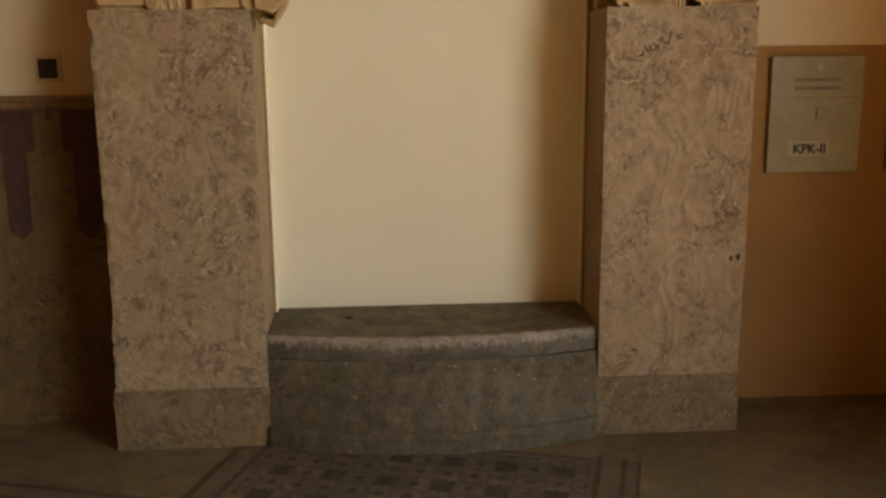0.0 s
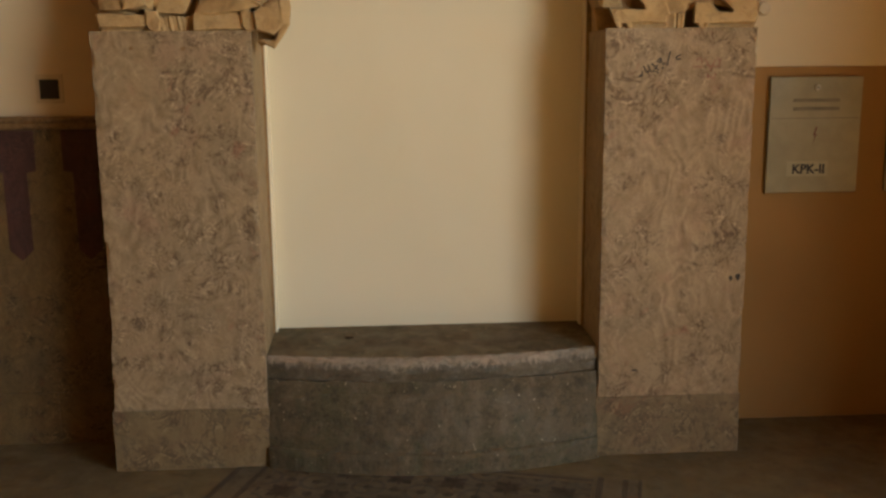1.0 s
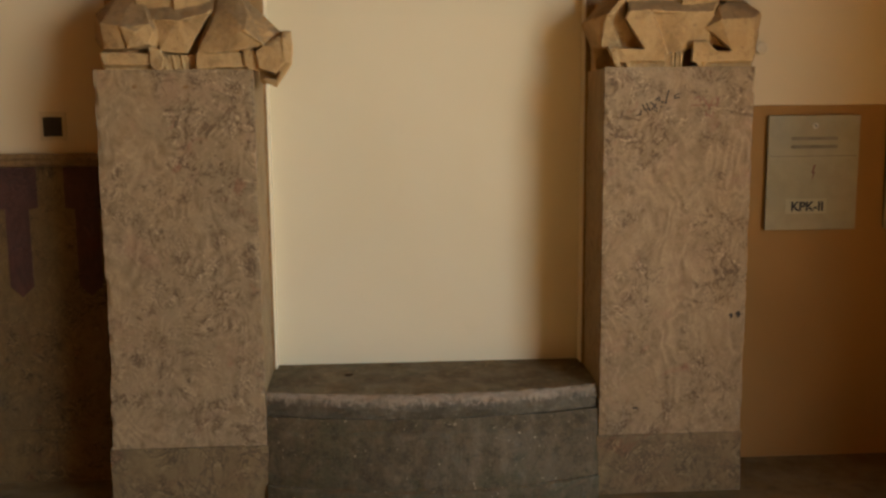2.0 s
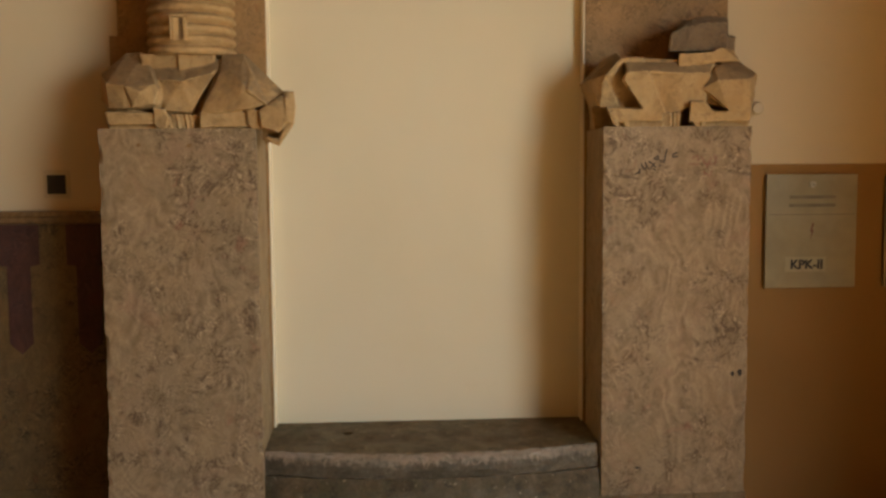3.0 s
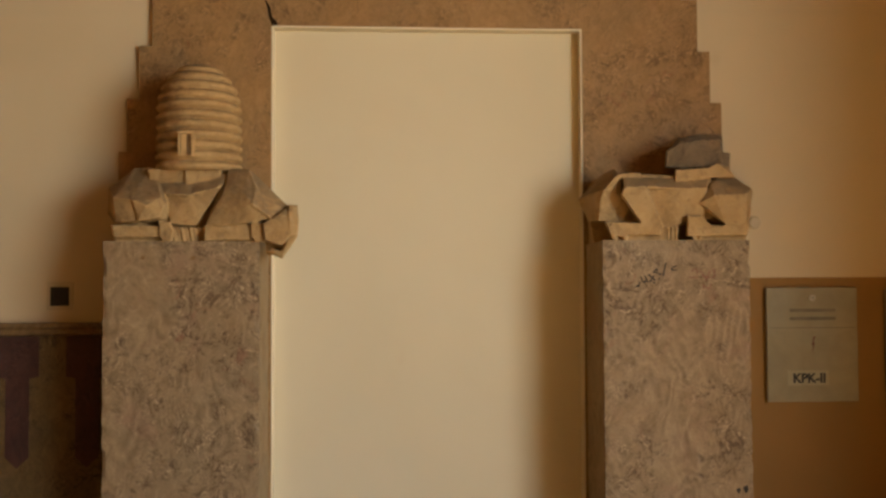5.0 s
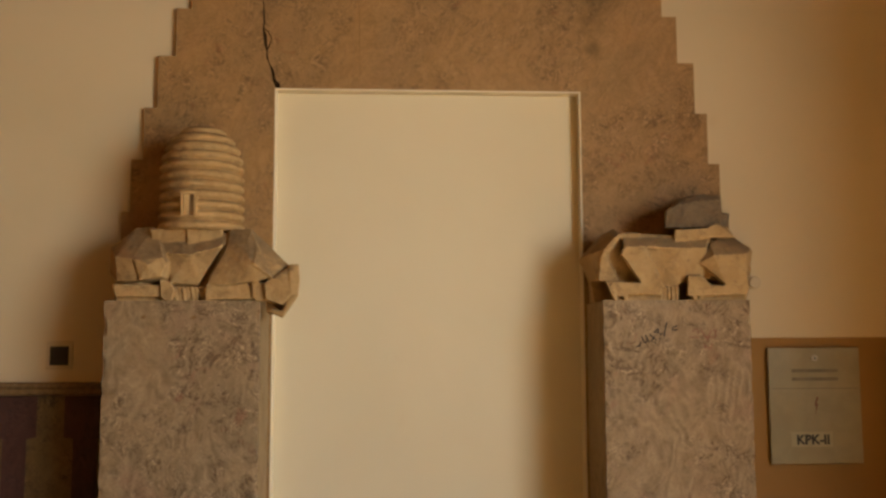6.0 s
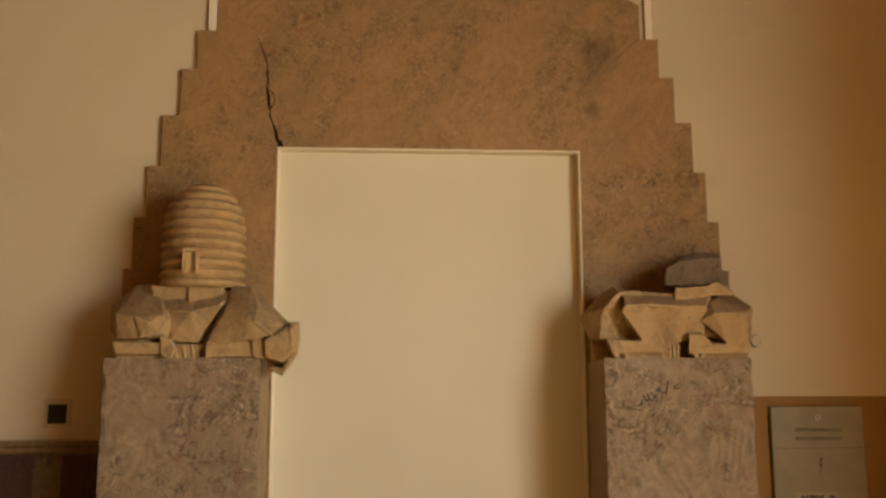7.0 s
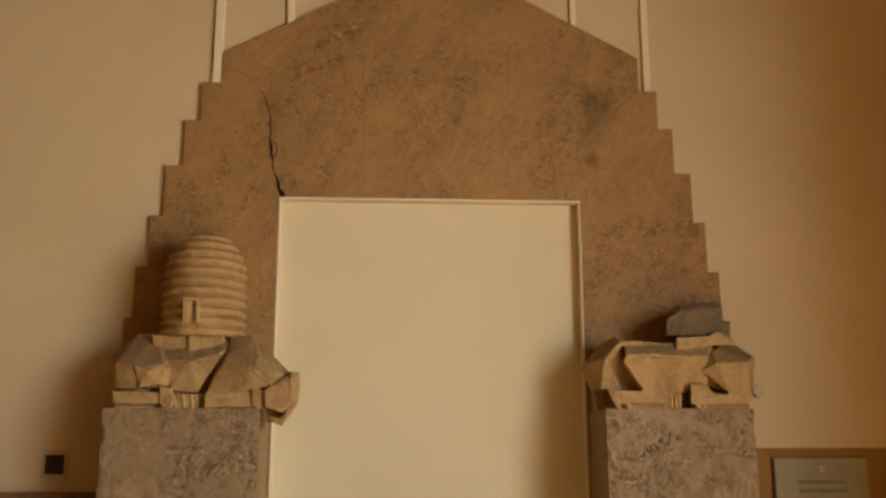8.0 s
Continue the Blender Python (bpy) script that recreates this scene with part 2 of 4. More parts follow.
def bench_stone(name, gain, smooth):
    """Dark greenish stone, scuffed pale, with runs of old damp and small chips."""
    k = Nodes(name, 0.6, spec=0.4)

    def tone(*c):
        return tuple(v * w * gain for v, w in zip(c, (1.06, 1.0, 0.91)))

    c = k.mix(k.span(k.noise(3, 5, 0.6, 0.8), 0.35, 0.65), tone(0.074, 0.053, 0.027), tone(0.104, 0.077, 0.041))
    c = k.mix(k.span(k.noise(5, 6, 0.65, 1.2), 0.46, 0.64, 0.0, 0.8), c, tone(0.070, 0.060, 0.027))
    runs = k.noise(9, 6, 0.65, 0.3, k.stretch(1, 1, 0.15))
    c = k.mix(k.span(runs, 0.52, 0.70, 0.0, 0.6), c, tone(0.150, 0.116, 0.070))
    c = k.mix(k.span(k.noise(13, 6, 0.72, 0.6), 0.52, 0.68, 0.0, 0.55), c, tone(0.165, 0.128, 0.082))
    c = k.mottled(c, 16, tone(0.026, 0.021, 0.013), tone(0.13, 0.102, 0.062), 0.55)
    c = k.mottled(c, 60, tone(0.024, 0.019, 0.012), tone(0.17, 0.138, 0.092), 0.55)
    c = k.mix(k.span(k.noise(48, 2, 0.6), 0.68, 0.73, 0.0, 0.85), c, tone(0.30, 0.245, 0.17))
    h = k.math("ADD", k.noise(24, 6, 0.65), k.math("MULTIPLY", k.noise(120, 3), 0.4))
    return k.done(c, h, 0.6, 0.007, k.span(k.noise(8, 4), 0.3, 0.7, smooth, smooth + 0.25))


def worn_edge():
    k = Nodes("worn_chipped_stone", 0.75)
    z = k.t.nodes.new("ShaderNodeSeparateXYZ")
    k.link(k.at, z.inputs[0])
    # the arris is rubbed pale, in a ragged band with runs below it
    rag = k.math("ADD", z.outputs[2], k.math("MULTIPLY", k.noise(46, 6, 0.75, 0.6, k.stretch(1, 1, 0.4)), 0.15))
    rubbed = k.math("MULTIPLY", k.span(rag, 0.498, 0.530), k.span(k.noise(5, 4, 0.6), 0.36, 0.58, 0.45, 1.0))
    c = k.mix(k.span(k.noise(7, 5, 0.6), 0.40, 0.66), (0.074, 0.055, 0.030), (0.120, 0.090, 0.054))
    c = k.mix(rubbed, c, (0.285, 0.215, 0.150))
    c = k.mottled(c, 70, (0.035, 0.027, 0.017), (0.28, 0.22, 0.155), 0.5)
    c = k.mottled(c, 22, (0.045, 0.034, 0.021), (0.21, 0.165, 0.115), 0.45)
    return k.done(c, k.noise(40, 6, 0.7), 0.6, 0.006)


def floor_stone(name, a, b, spot):
    k = Nodes(name, 0.65, spec=0.3)
    c = k.mix(k.span(k.noise(1.6, 5, 0.6, 0.5), 0.35, 0.65), a, b)
    c = k.mix(k.span(k.noise(11, 6, 0.65, 0.8), 0.52, 0.72, 0.0, 0.6), c, spot)
    c = k.mix(k.span(k.noise(130, 3, 0.7), 0.56, 0.70, 0.0, 0.5), c, spot)
    c = k.mottled(c, 14, spot, tuple(v * 1.5 for v in a), 0.45)
    return k.done(c, k.noise(60, 5, 0.65), 0.25, 0.003, k.span(k.noise(6, 5), 0.3, 0.7, 0.42, 0.75))


def pattern_tile():
    """Cement tile, 0.213 m: a dark rosette in the middle, petals and quarter rings at the corners."""
    k = Nodes("patterned_cement_tile", 0.65, spec=0.25)
    s = k.t.nodes.new("ShaderNodeSeparateXYZ")
    k.link(k.at, s.inputs[0])
    x, y = k.math("ABSOLUTE", s.outputs[0]), k.math("ABSOLUTE", s.outputs[1])

    def far(cx, cy):
        dx, dy = k.math("SUBTRACT", x, cx), k.math("SUBTRACT", y, cy)
        return k.math("SQRT", k.math("ADD", k.math("MULTIPLY", dx, dx), k.math("MULTIPLY", dy, dy)))

    ring = k.span(k.math("ABSOLUTE", k.math("SUBTRACT", far(0.1065, 0.1065), 0.062)), 0.006, 0.010, 0.8, 0.0)
    petal = k.span(k.math("ADD", k.math("MULTIPLY", k.math("ABSOLUTE", k.math("SUBTRACT", x, y)), 1.5), k.math("ABSOLUTE", k.math("SUBTRACT", k.math("ADD", x, y), 0.055))), 0.042, 0.050, 1.0, 0.0)
    rose = k.span(k.math("MINIMUM", k.math("ADD", k.math("MULTIPLY", x, 3.0), y), k.math("ADD", k.math("MULTIPLY", y, 3.0), x)), 0.060, 0.070, 1.0, 0.0)
    corner = k.span(k.math("MINIMUM", far(0.1065, 0.1065), k.math("MINIMUM", far(0.1065, 0.0), far(0.0, 0.1065))), 0.018, 0.022, 1.0, 0.0)
    tone = k.t.nodes.new("ShaderNodeObjectInfo").outputs["Random"]
    ground = k.mix(tone, (0.118, 0.086, 0.050), (0.152, 0.111, 0.065))
    c = k.mix(ring, ground, (0.065, 0.052, 0.038))
    c = k.mix(petal, c, (0.036, 0.025, 0.016))
    c = k.mix(rose, c, (0.046, 0.027, 0.018))
    c = k.mix(corner, c, (0.041, 0.030, 0.019))
    w = k.shifted()
    c = k.mix(k.span(k.noise(16, 7, 0.75, 0.6, w), 0.40, 0.62, 0.0, 0.8), c, (0.080, 0.060, 0.036))
    return k.done(c, k.noise(70, 4, 0.6, 0, w), 0.2, 0.002, k.span(k.noise(9, 4, 0.6, 0, w), 0.3, 0.7, 0.4, 0.7))


def plain(name, colour, rough=0.6, metal=0.0, spread=0.25, scale=30, spec=0.5):
    k = Nodes(name, rough, metal, spec)
    dark = tuple(v * (1 - spread) for v in colour)
    c = k.mix(k.span(k.noise(scale, 5, 0.6, 0.3), 0.35, 0.68), colour, dark)
    c = k.mix(k.span(k.noise(scale * 7, 3, 0.6), 0.6, 0.75, 0.0, 0.3), c, dark)
    return k.done(c, k.noise(scale * 5, 3), 0.12, 0.002, k.span(k.noise(scale * 0.6, 4), 0.3, 0.7, rough - 0.08, rough + 0.12))


# the seat is the front's stone made lighter: its sheen is put into the colour
BENCH, BENCH_SEAT, BENCH_EDGE = bench_stone("dark_stained_stone", 0.92, 0.65), bench_stone("lightened_seat_stone", 1.15, 0.5), worn_edge()
FLOOR = floor_stone("worn_terrazzo", (0.160, 0.114, 0.054), (0.118, 0.085, 0.041), (0.060, 0.043, 0.023))
STRIP = floor_stone("dark_floor_strip", (0.064, 0.045, 0.028), (0.05, 0.036, 0.023), (0.10, 0.074, 0.048))
BAND = floor_stone("pale_floor_band", (0.130, 0.092, 0.050), (0.105, 0.074, 0.040), (0.058, 0.041, 0.024))
TILE = pattern_tile()
ENAMEL = plain("grey_green_enamel", (0.305, 0.255, 0.142), 0.55, 0.0, 0.14, 9)
# the enamel again, darkened: shade painted on case, louvres and pressed line
ENAMEL_SHADE = plain("shaded_enamel", (0.20, 0.165, 0.10), 0.6, 0.0, 0.25, 14)
STEEL = plain("dull_nickel", (0.46, 0.41, 0.31), 0.45, 0.2, 0.2, 60)
PAPER = plain("white_sticker", (0.365, 0.315, 0.19), 0.7, 0.0, 0.08, 20)
INK = plain("black_print", (0.02, 0.018, 0.016), 0.6, 0.0, 0.2, 40)
RED_INK = plain("red_brown_print", (0.16, 0.06, 0.035), 0.6, 0.0, 0.3, 40)
BLACK = plain("black_plastic", (0.012, 0.010, 0.009), 0.45, 0.0, 0.3, 40)
IVORY = plain("ivory_plastic", (0.52, 0.42, 0.27), 0.5, 0.0, 0.08, 30)
GAP = plain("dark_cavity", (0.034, 0.020, 0.010), 0.9, 0.0, 0.3, 40, 0.05)
CRAYON = plain("faded_red_crayon", (0.255, 0.125, 0.075), 0.9, 0.0, 0.3, 40)
# brown for seams and stain spots, and for the painted shade in the hive's doorway
SEAM_STAIN_SHADE = plain("brown_seam_stain_shade", (0.23, 0.128, 0.050), 0.9, 0.0, 0.3, 40)
GRAFFITI = plain("charcoal_mark", (0.048, 0.036, 0.026), 0.9, 0.0, 0.3, 50)


# ---------------------------------------------------------------- mesh helpers
def mesh_of(bm, name, material, smooth=False):
    bmesh.ops.recalc_face_normals(bm, faces=bm.faces)
    me = bpy.data.meshes.new(name)
    bm.to_mesh(me)
    bm.free()
    for f in me.polygons:
        f.use_smooth = smooth
    me.materials.append(material)
    return me


def part(name, bm, material, parent=None, label="", smooth=False):
    ob = new(name, mesh_of(bm, name, material, smooth))
    if parent is not None:
        ob.parent = parent
    return tagged(ob, label)


def thing(name, x, y, z, label, category, group="", kind=""):
    """An Empty that carries a thing; its parts are built in world metres."""
    ob = new(name)
    ob.empty_display_size = 0.1
    return tagged(ob, label, category, group, kind)


def box(x0, x1, y0, y1, z0, z1, bevel=0.0, bm=None):
    own = bm is None
    b = bmesh.new()
    bmesh.ops.create_cube(b, size=1, matrix=Matrix.LocRotScale(((x0 + x1) / 2, (y0 + y1) / 2, (z0 + z1) / 2), None, (x1 - x0, y1 - y0, z1 - z0)))
    if bevel:
        bmesh.ops.bevel(b, geom=b.edges[:], offset=bevel, segments=2, profile=0.5, affect="EDGES")
    return b if own else poured(b, bm)


def poured(src, dst):
    me = bpy.data.meshes.new("tmp")
    src.to_mesh(me)
    src.free()
    dst.from_mesh(me)
    bpy.data.meshes.remove(me)
    return dst


def worn_box(x0, x1, y0, y1, z0, z1, step=0.03, chip=0.012, wear=0.003, seed=0.0):
    """A stone block with rounded, chipped arrises."""
    bm = box(x0, x1, y0, y1, z0, z1)
    for axis, a, b in ((0, x0, x1), (1, y0, y1), (2, z0, z1)):
        n = max(1, round((b - a) / step))
        for i in range(1, n):
            co, no = [0, 0, 0], [0, 0, 0]
            co[axis], no[axis] = a + (b - a) * i / n, 1
            bmesh.ops.bisect_plane(bm, geom=bm.verts[:] + bm.edges[:] + bm.faces[:], plane_co=co, plane_no=no)
    lo, hi = Vector((x0, y0, z0)), Vector((x1, y1, z1))
    for v in bm.verts:
        ends = [i for i in range(3) if min(abs(v.co[i] - lo[i]), abs(v.co[i] - hi[i])) < 1e-5]
        if len(ends) > 1:
            q = v.co * 13 + Vector((seed, seed * 2, seed * 3))
            cut = wear + chip * max(0.0, noise.noise(q) - 0.12) + 0.5 * chip * max(0.0, noise.noise(q * 3.1))
            if 2 in ends:
                cut = wear + 0.12 * (cut - wear)
            for i in ends:
                v.co[i] += cut if abs(v.co[i] - lo[i]) < 1e-5 else -cut
    return bm


def hull(points, bm, bevel=0.006):
    """A faceted block round a few corners."""
    b = bmesh.new()
    for p in points:
        b.verts.new(p)
    out = bmesh.ops.convex_hull(b, input=b.verts)
    bmesh.ops.delete(b, geom=[v for v in b.verts if not v.link_faces], context="VERTS")
    bmesh.ops.dissolve_limit(b, angle_limit=radians(3), verts=b.verts, edges=b.edges)
    if bevel:
        bmesh.ops.bevel(b, geom=b.edges[:], offset=bevel * 1.7, segments=2, profile=0.5, affect="EDGES", clamp_overlap=True)
    return poured(b, bm)


def prism(outline, y0, y1, bevel=0.0):
    """An outline in x and z, given depth along y."""
    bm = bmesh.new()
    face = bm.faces.new([bm.verts.new((x, y0, z)) for x, z in outline])
    out = bmesh.ops.extrude_face_region(bm, geom=[face])
    bmesh.ops.translate(bm, vec=(0, y1 - y0, 0), verts=[v for v in out["geom"] if isinstance(v, bmesh.types.BMVert)])
    bmesh.ops.recalc_face_normals(bm, faces=bm.faces)
    if bevel:
        bmesh.ops.bevel(bm, geom=bm.edges[:], offset=bevel, segments=1, profile=0.5, affect="EDGES", clamp_overlap=True)
    return bm


def turned(profile, cx, cy, steps=48, squash=1.0):
    """A solid of revolution from pairs of radius and height."""
    bm = bmesh.new()
    rings = []
    for r, z in profile:
        rings.append([bm.verts.new((cx + r * math.cos(a), cy + squash * r * math.sin(a), z)) for a in (2 * math.pi * i / steps for i in range(steps))])
    for a, b in zip(rings, rings[1:]):
        for i in range(steps):
            bm.faces.new((a[i], a[(i + 1) % steps], b[(i + 1) % steps], b[i]))
    bm.faces.new(rings[0][::-1])
    bm.faces.new(rings[-1])
    return bm


def disc_y(cx, cz, r, y0, y1, steps=24, bevel=0.0):
    return prism([(cx + r * math.cos(2 * math.pi * i / steps), cz + r * math.sin(2 * math.pi * i / steps)) for i in range(steps)], y0, y1, bevel)


def disc_z(cx, cy, z0, z1, r, steps=14):
    bm = bmesh.new()
    face = bm.faces.new([bm.verts.new((cx + 1.6 * r * math.cos(a) * (1 + 0.25 * math.sin(3 * a)), cy + r * math.sin(a), z0)) for a in (2 * math.pi * i / steps for i in range(steps))])
    out = bmesh.ops.extrude_face_region(bm, geom=[face])
    bmesh.ops.translate(bm, vec=(0, 0, z1 - z0), verts=[v for v in out["geom"] if isinstance(v, bmesh.types.BMVert)])
    return bm


# ---------------------------------------------------------------- the hall
WALL, NICHE_BACK, PANEL = 0.37, 0.410, 0.345  # y of the plaster, of the niche's back and of the marble surround
NICHE_X, NICHE_Z = 0.678, 2.705
EAST, WEST, SOUTH, CEIL = 2.36, -6.5, -8.0, 6.4


def build_hall():
    bm = box(WEST, -NICHE_X, WALL, 0.70, 0.0, CEIL)
    box(NICHE_X, EAST, WALL, 0.70, 0.0, CEIL, bm=bm)
    box(-NICHE_X, NICHE_X, WALL, 0.70, NICHE_Z, CEIL, bm=bm)
    box(-NICHE_X, NICHE_X, NICHE_BACK, 0.70, 0.0, NICHE_Z, bm=bm)
    part("wall_north", bm, CREAM)
    tagged(bpy.data.objects["wall_north"], "cream painted plaster wall with a recessed niche", "wall", kind="structure")
    # west, east and south walls and the ceiling are unseen, added to shape light
    tagged(part("wall_west", box(WEST - 0.3, WEST, SOUTH, 0.70, 0.0, CEIL), BOUNCE_OCHRE), "unseen side wall, ochre to bounce warm light", "wall", kind="structure")
    # the opening's deep near jamb is set to dim the north wall's right end
    bm = box(EAST, EAST + 0.60, -1.95, 0.70, 0.0, CEIL)
    box(EAST, EAST + 0.60, -5.3, -1.95, 3.25, CEIL, bm=bm)
    box(EAST, EAST + 0.60, SOUTH, -5.3, 0.0, CEIL, bm=bm)
    tagged(part("wall_east", bm, BOUNCE_OCHRE), "unseen side wall with a tall entrance opening, ochre to bounce warm light", "wall", kind="structure")
    tagged(part("wall_south", box(WEST - 0.3, EAST + 0.3, SOUTH - 0.3, SOUTH, 0.0, CEIL), BOUNCE_OCHRE), "unseen end wall, ochre to bounce warm light", "wall", kind="structure")
    tagged(part("ceiling", box(WEST - 0.3, EAST + 0.3, SOUTH - 0.3, 0.70, CEIL, CEIL + 0.2), CEILING), "unseen ceiling, tinted to bounce warm light", "ceiling", kind="structure")
    return tagged(part("floor", box(WEST - 0.3, EAST + 12.0, SOUTH - 0.3, 0.70, -0.2, 0.0), FLOOR), "worn brown terrazzo floor with a tile carpet", "floor", kind="structure")


floor = build_hall()


def build_lining():
    """Smooth plaster that wraps the niche's edge, up to the marble's face."""
    bm = box(-NICHE_X, -NICHE_X + 0.007, PANEL + 0.002, NICHE_BACK, 0.468, NICHE_Z, 0.002)
    box(NICHE_X - 0.007, NICHE_X, PANEL + 0.003, NICHE_BACK, 0.468, NICHE_Z, bm=bm)
    box(-NICHE_X + 0.007, NICHE_X - 0.007, PANEL + 0.002, NICHE_BACK, NICHE_Z - 0.007, NICHE_Z, bm=bm)
    tagged(part("niche_back", box(-NICHE_X + 0.0071, NICHE_X - 0.0071, NICHE_BACK - 0.004, NICHE_BACK - 0.0002, 0.46, NICHE_Z - 0.0071), LIT_NICHE_CREAM), "cream painted plaster at the back of the niche, brighter light put into its colour", "wall", kind="structure")
    tagged(part("niche_lining", bm, WHITE), "off-white plaster lining of the niche", "wall", kind="structure")


build_lining()


def build_dado_right():
    """Ochre oil paint on the lower wall, a thin raised coat with a soft upper edge."""
    dado = tagged(part("dado_right", box(1.29, EAST, WALL - 0.006, WALL, 0.0, 1.606, 0.002), OCHRE_PAINT),
                  "brown ochre painted lower wall", "wall paint", kind="structure")
    return dado


build_dado_right()


def build_dado_left():
    """Marble slabs with purple inlays, a moulded top rail and a plinth course."""
    dado = tagged(new("dado_left"), "ochre marble wall panelling with purple stone inlays", "wall panelling", kind="structure")
    x0, x1, face = WEST, -1.20, 0.335
    rail = bmesh.new()
    prof = [(WALL, 1.376), (0.328, 1.376), (0.322, 1.384), (0.322, 1.402), (0.312, 1.412), (0.312, 1.424), (0.318, 1.430), (WALL, 1.430)]
    a = [rail.verts.new((x0, y, z)) for y, z in prof]
    b = [rail.verts.new((x1, y, z)) for y, z in prof]
    for i in range(len(prof)):
        j = (i + 1) % len(prof)
        rail.faces.new((a[i], a[j], b[j], b[i]))
    rail.faces.new(a[::-1]), rail.faces.new(b)
    part("top_rail", rail, RAIL, dado, "brown marble top rail")
    edges = [-1.20, -1.98, -2.70, -3.40, -4.20, -5.20, -6.5]
    for r, l in zip(edges, edges[1:]):
        part("slab", worn_box(l + 0.0003, r - 0.0003, face, WALL, 0.2338, 1.3745, 0.12, 0.002, 0.0004, l), DADO_MARBLE, dado)
        part("plinth_slab", worn_box(l + 0.3503 if l > -6 else l, (r + 0.3497) if r < -1.5 else r, face - 0.004, WALL, 0.0, 0.2334, 0.12, 0.002, 0.0004, l + 5), DADO_MARBLE, dado)
    first = None
    for i in range(8):
        cx = -1.728 - 0.287 * (i - 1)
        w, n = 0.088, 0.049
        out = [(-w, 1.374), (-w, 1.203), (-n, 1.197), (-n, 0.868), (0, 0.822), (n, 0.868), (n, 1.197), (w, 1.203), (w, 1.374)]
        part("inlay", prism([(cx + dx, z) for dx, z in out], face - 0.003, face, 0.001), PURPLE, dado, "" if first else "purple stone inlay pointing down")
        first = True
    return dado


build_dado_left()


# ---------------------------------------------------------------- marble surround of the niche
STEPS = [(1.335, 2.155), (1.301, 2.382), (1.251, 2.611), (1.197, 2.843), (1.123, 3.058), (1.057, 3.242)]
GABLE_X, GABLE_Z, PEAK_Z = 0.974, 3.408, 3.93


def build_surround():
    """Stepped marble slabs round the niche, cracked over one upper corner."""
    frame_ob = tagged(new("niche_surround"), "stepped brown marble surround with a long crack at its corner", "stone surround", kind="structure")

    def steps(sign):
        inset = 0.012 if sign < 0 else 0.0
        pts = [(sign * (STEPS[0][0] - inset), 0.46)]
        for i, (x, top) in enumerate(STEPS):
            pts.append((sign * (x - inset), top))
            nxt = STEPS[i + 1][0] if i + 1 < len(STEPS) else GABLE_X
            pts.append((sign * (nxt - inset), top))
        pts.append((sign * (GABLE_X - inset), roof(sign * (GABLE_X - inset))))
        return pts

    def roof(x):
        return GABLE_Z + (PEAK_Z - GABLE_Z) * (1 - abs(x) / GABLE_X) - (0.030 if x < 0 else 0.0)

    nx, nz = NICHE_X, NICHE_Z
    crack = [(-0.666, nz), (-0.672, 2.727), (-0.683, 2.745), (-0.690, 2.780), (-0.706, 2.824), (-0.716, 2.843), (-0.713, 2.872), (-0.723, 2.906),
             (-0.726, 2.944), (-0.733, 2.973), (-0.728, 3.011), (-0.734, 3.051), (-0.731, 3.086), (-0.741, 3.111), (-0.754, 3.154), (-0.767, 3.187), (-0.777, 3.214), (-0.784, 3.240)]
    wide = [0.020, 0.022, 0.018, 0.011, 0.005, 0.007, 0.009, 0.012, 0.013, 0.010, 0.006, 0.005, 0.006, 0.004, 0.006, 0.003, 0.003, 0.001]
    lip = [0.002, 0.004, -0.002, 0.003, -0.001, 0.002, -0.003, 0.002, 0.003, -0.002, 0.001, 0.002, -0.001, 0.001, 0.001, 0.0, 0.0, 0.0]
    j1, j2 = -0.335, 0.721
    lips = list(zip(crack[:-1], wide, lip))
    left = (steps(-1) + [(j1 - 0.0002, roof(j1)), (j1 - 0.0002, nz)] + [(x + w * 0.5 + d, z) for (x, z), w, d in lips] + [crack[-1]]
            + [(x - w * 0.5, z) for (x, z), w, d in lips[::-1]] + [(-nx, nz), (-nx, 0.46)])
    lintel = [(j1 + 0.0002, nz), (j1 + 0.0002, roof(j1)), (0.028, PEAK_Z - 0.015), (j2 - 0.0002, roof(j2)), (j2 - 0.0002, nz), (0.68, nz)]
    right = [(j2 + 0.0002, nz - 0.0004), (j2 + 0.0002, roof(j2))] + steps(1)[::-1] + [(nx, 0.46), (nx, nz - 0.0004)]
    for outline in (left, lintel, right):
        part("slab", prism(outline, PANEL, WALL, 0.0005), BROWN_MARBLE, frame_ob)
    # mortar and cavity seen in the crack
    part("crack_filling", prism([(x + 0.02 * s, z) for s in (-1, 1) for x, z in (crack[:-1] if s < 0 else crack[:-1][::-1])], WALL - 0.012, WALL - 0.001), GAP, frame_ob, "dark cavity behind the crack")
    # a splinter beside the crack, bounded by a fork of it
    fork = [(-0.730, 2.976), (-0.711, 2.960), (-0.696, 2.933), (-0.699, 2.907), (-0.712, 2.880)]
    for (x0, z0), (x1, z1) in zip(fork, fork[1:]):
        n = Vector((z0 - z1, 0, x1 - x0)).normalized() * 0.0022
        part("crack_fork", prism([(x0 - n.x, z0 - n.z), (x1 - n.x, z1 - n.z), (x1 + n.x, z1 + n.z), (x0 + n.x, z0 + n.z)], PANEL - 0.0006, PANEL + 0.001), GAP, frame_ob, "thin fork of the crack")
    # hairline seams in the slabs
    for x0, z0, x1, z1, w in ((0.820, 3.104, 0.968, 3.247, 0.004), (0.363, 3.46, 0.359, 3.206, 0.002), (-0.917, 3.31, -0.812, 3.263, 0.002), (-0.315, 3.40, -0.306, 2.76, 0.002)):
        d = Vector((x1 - x0, 0, z1 - z0))
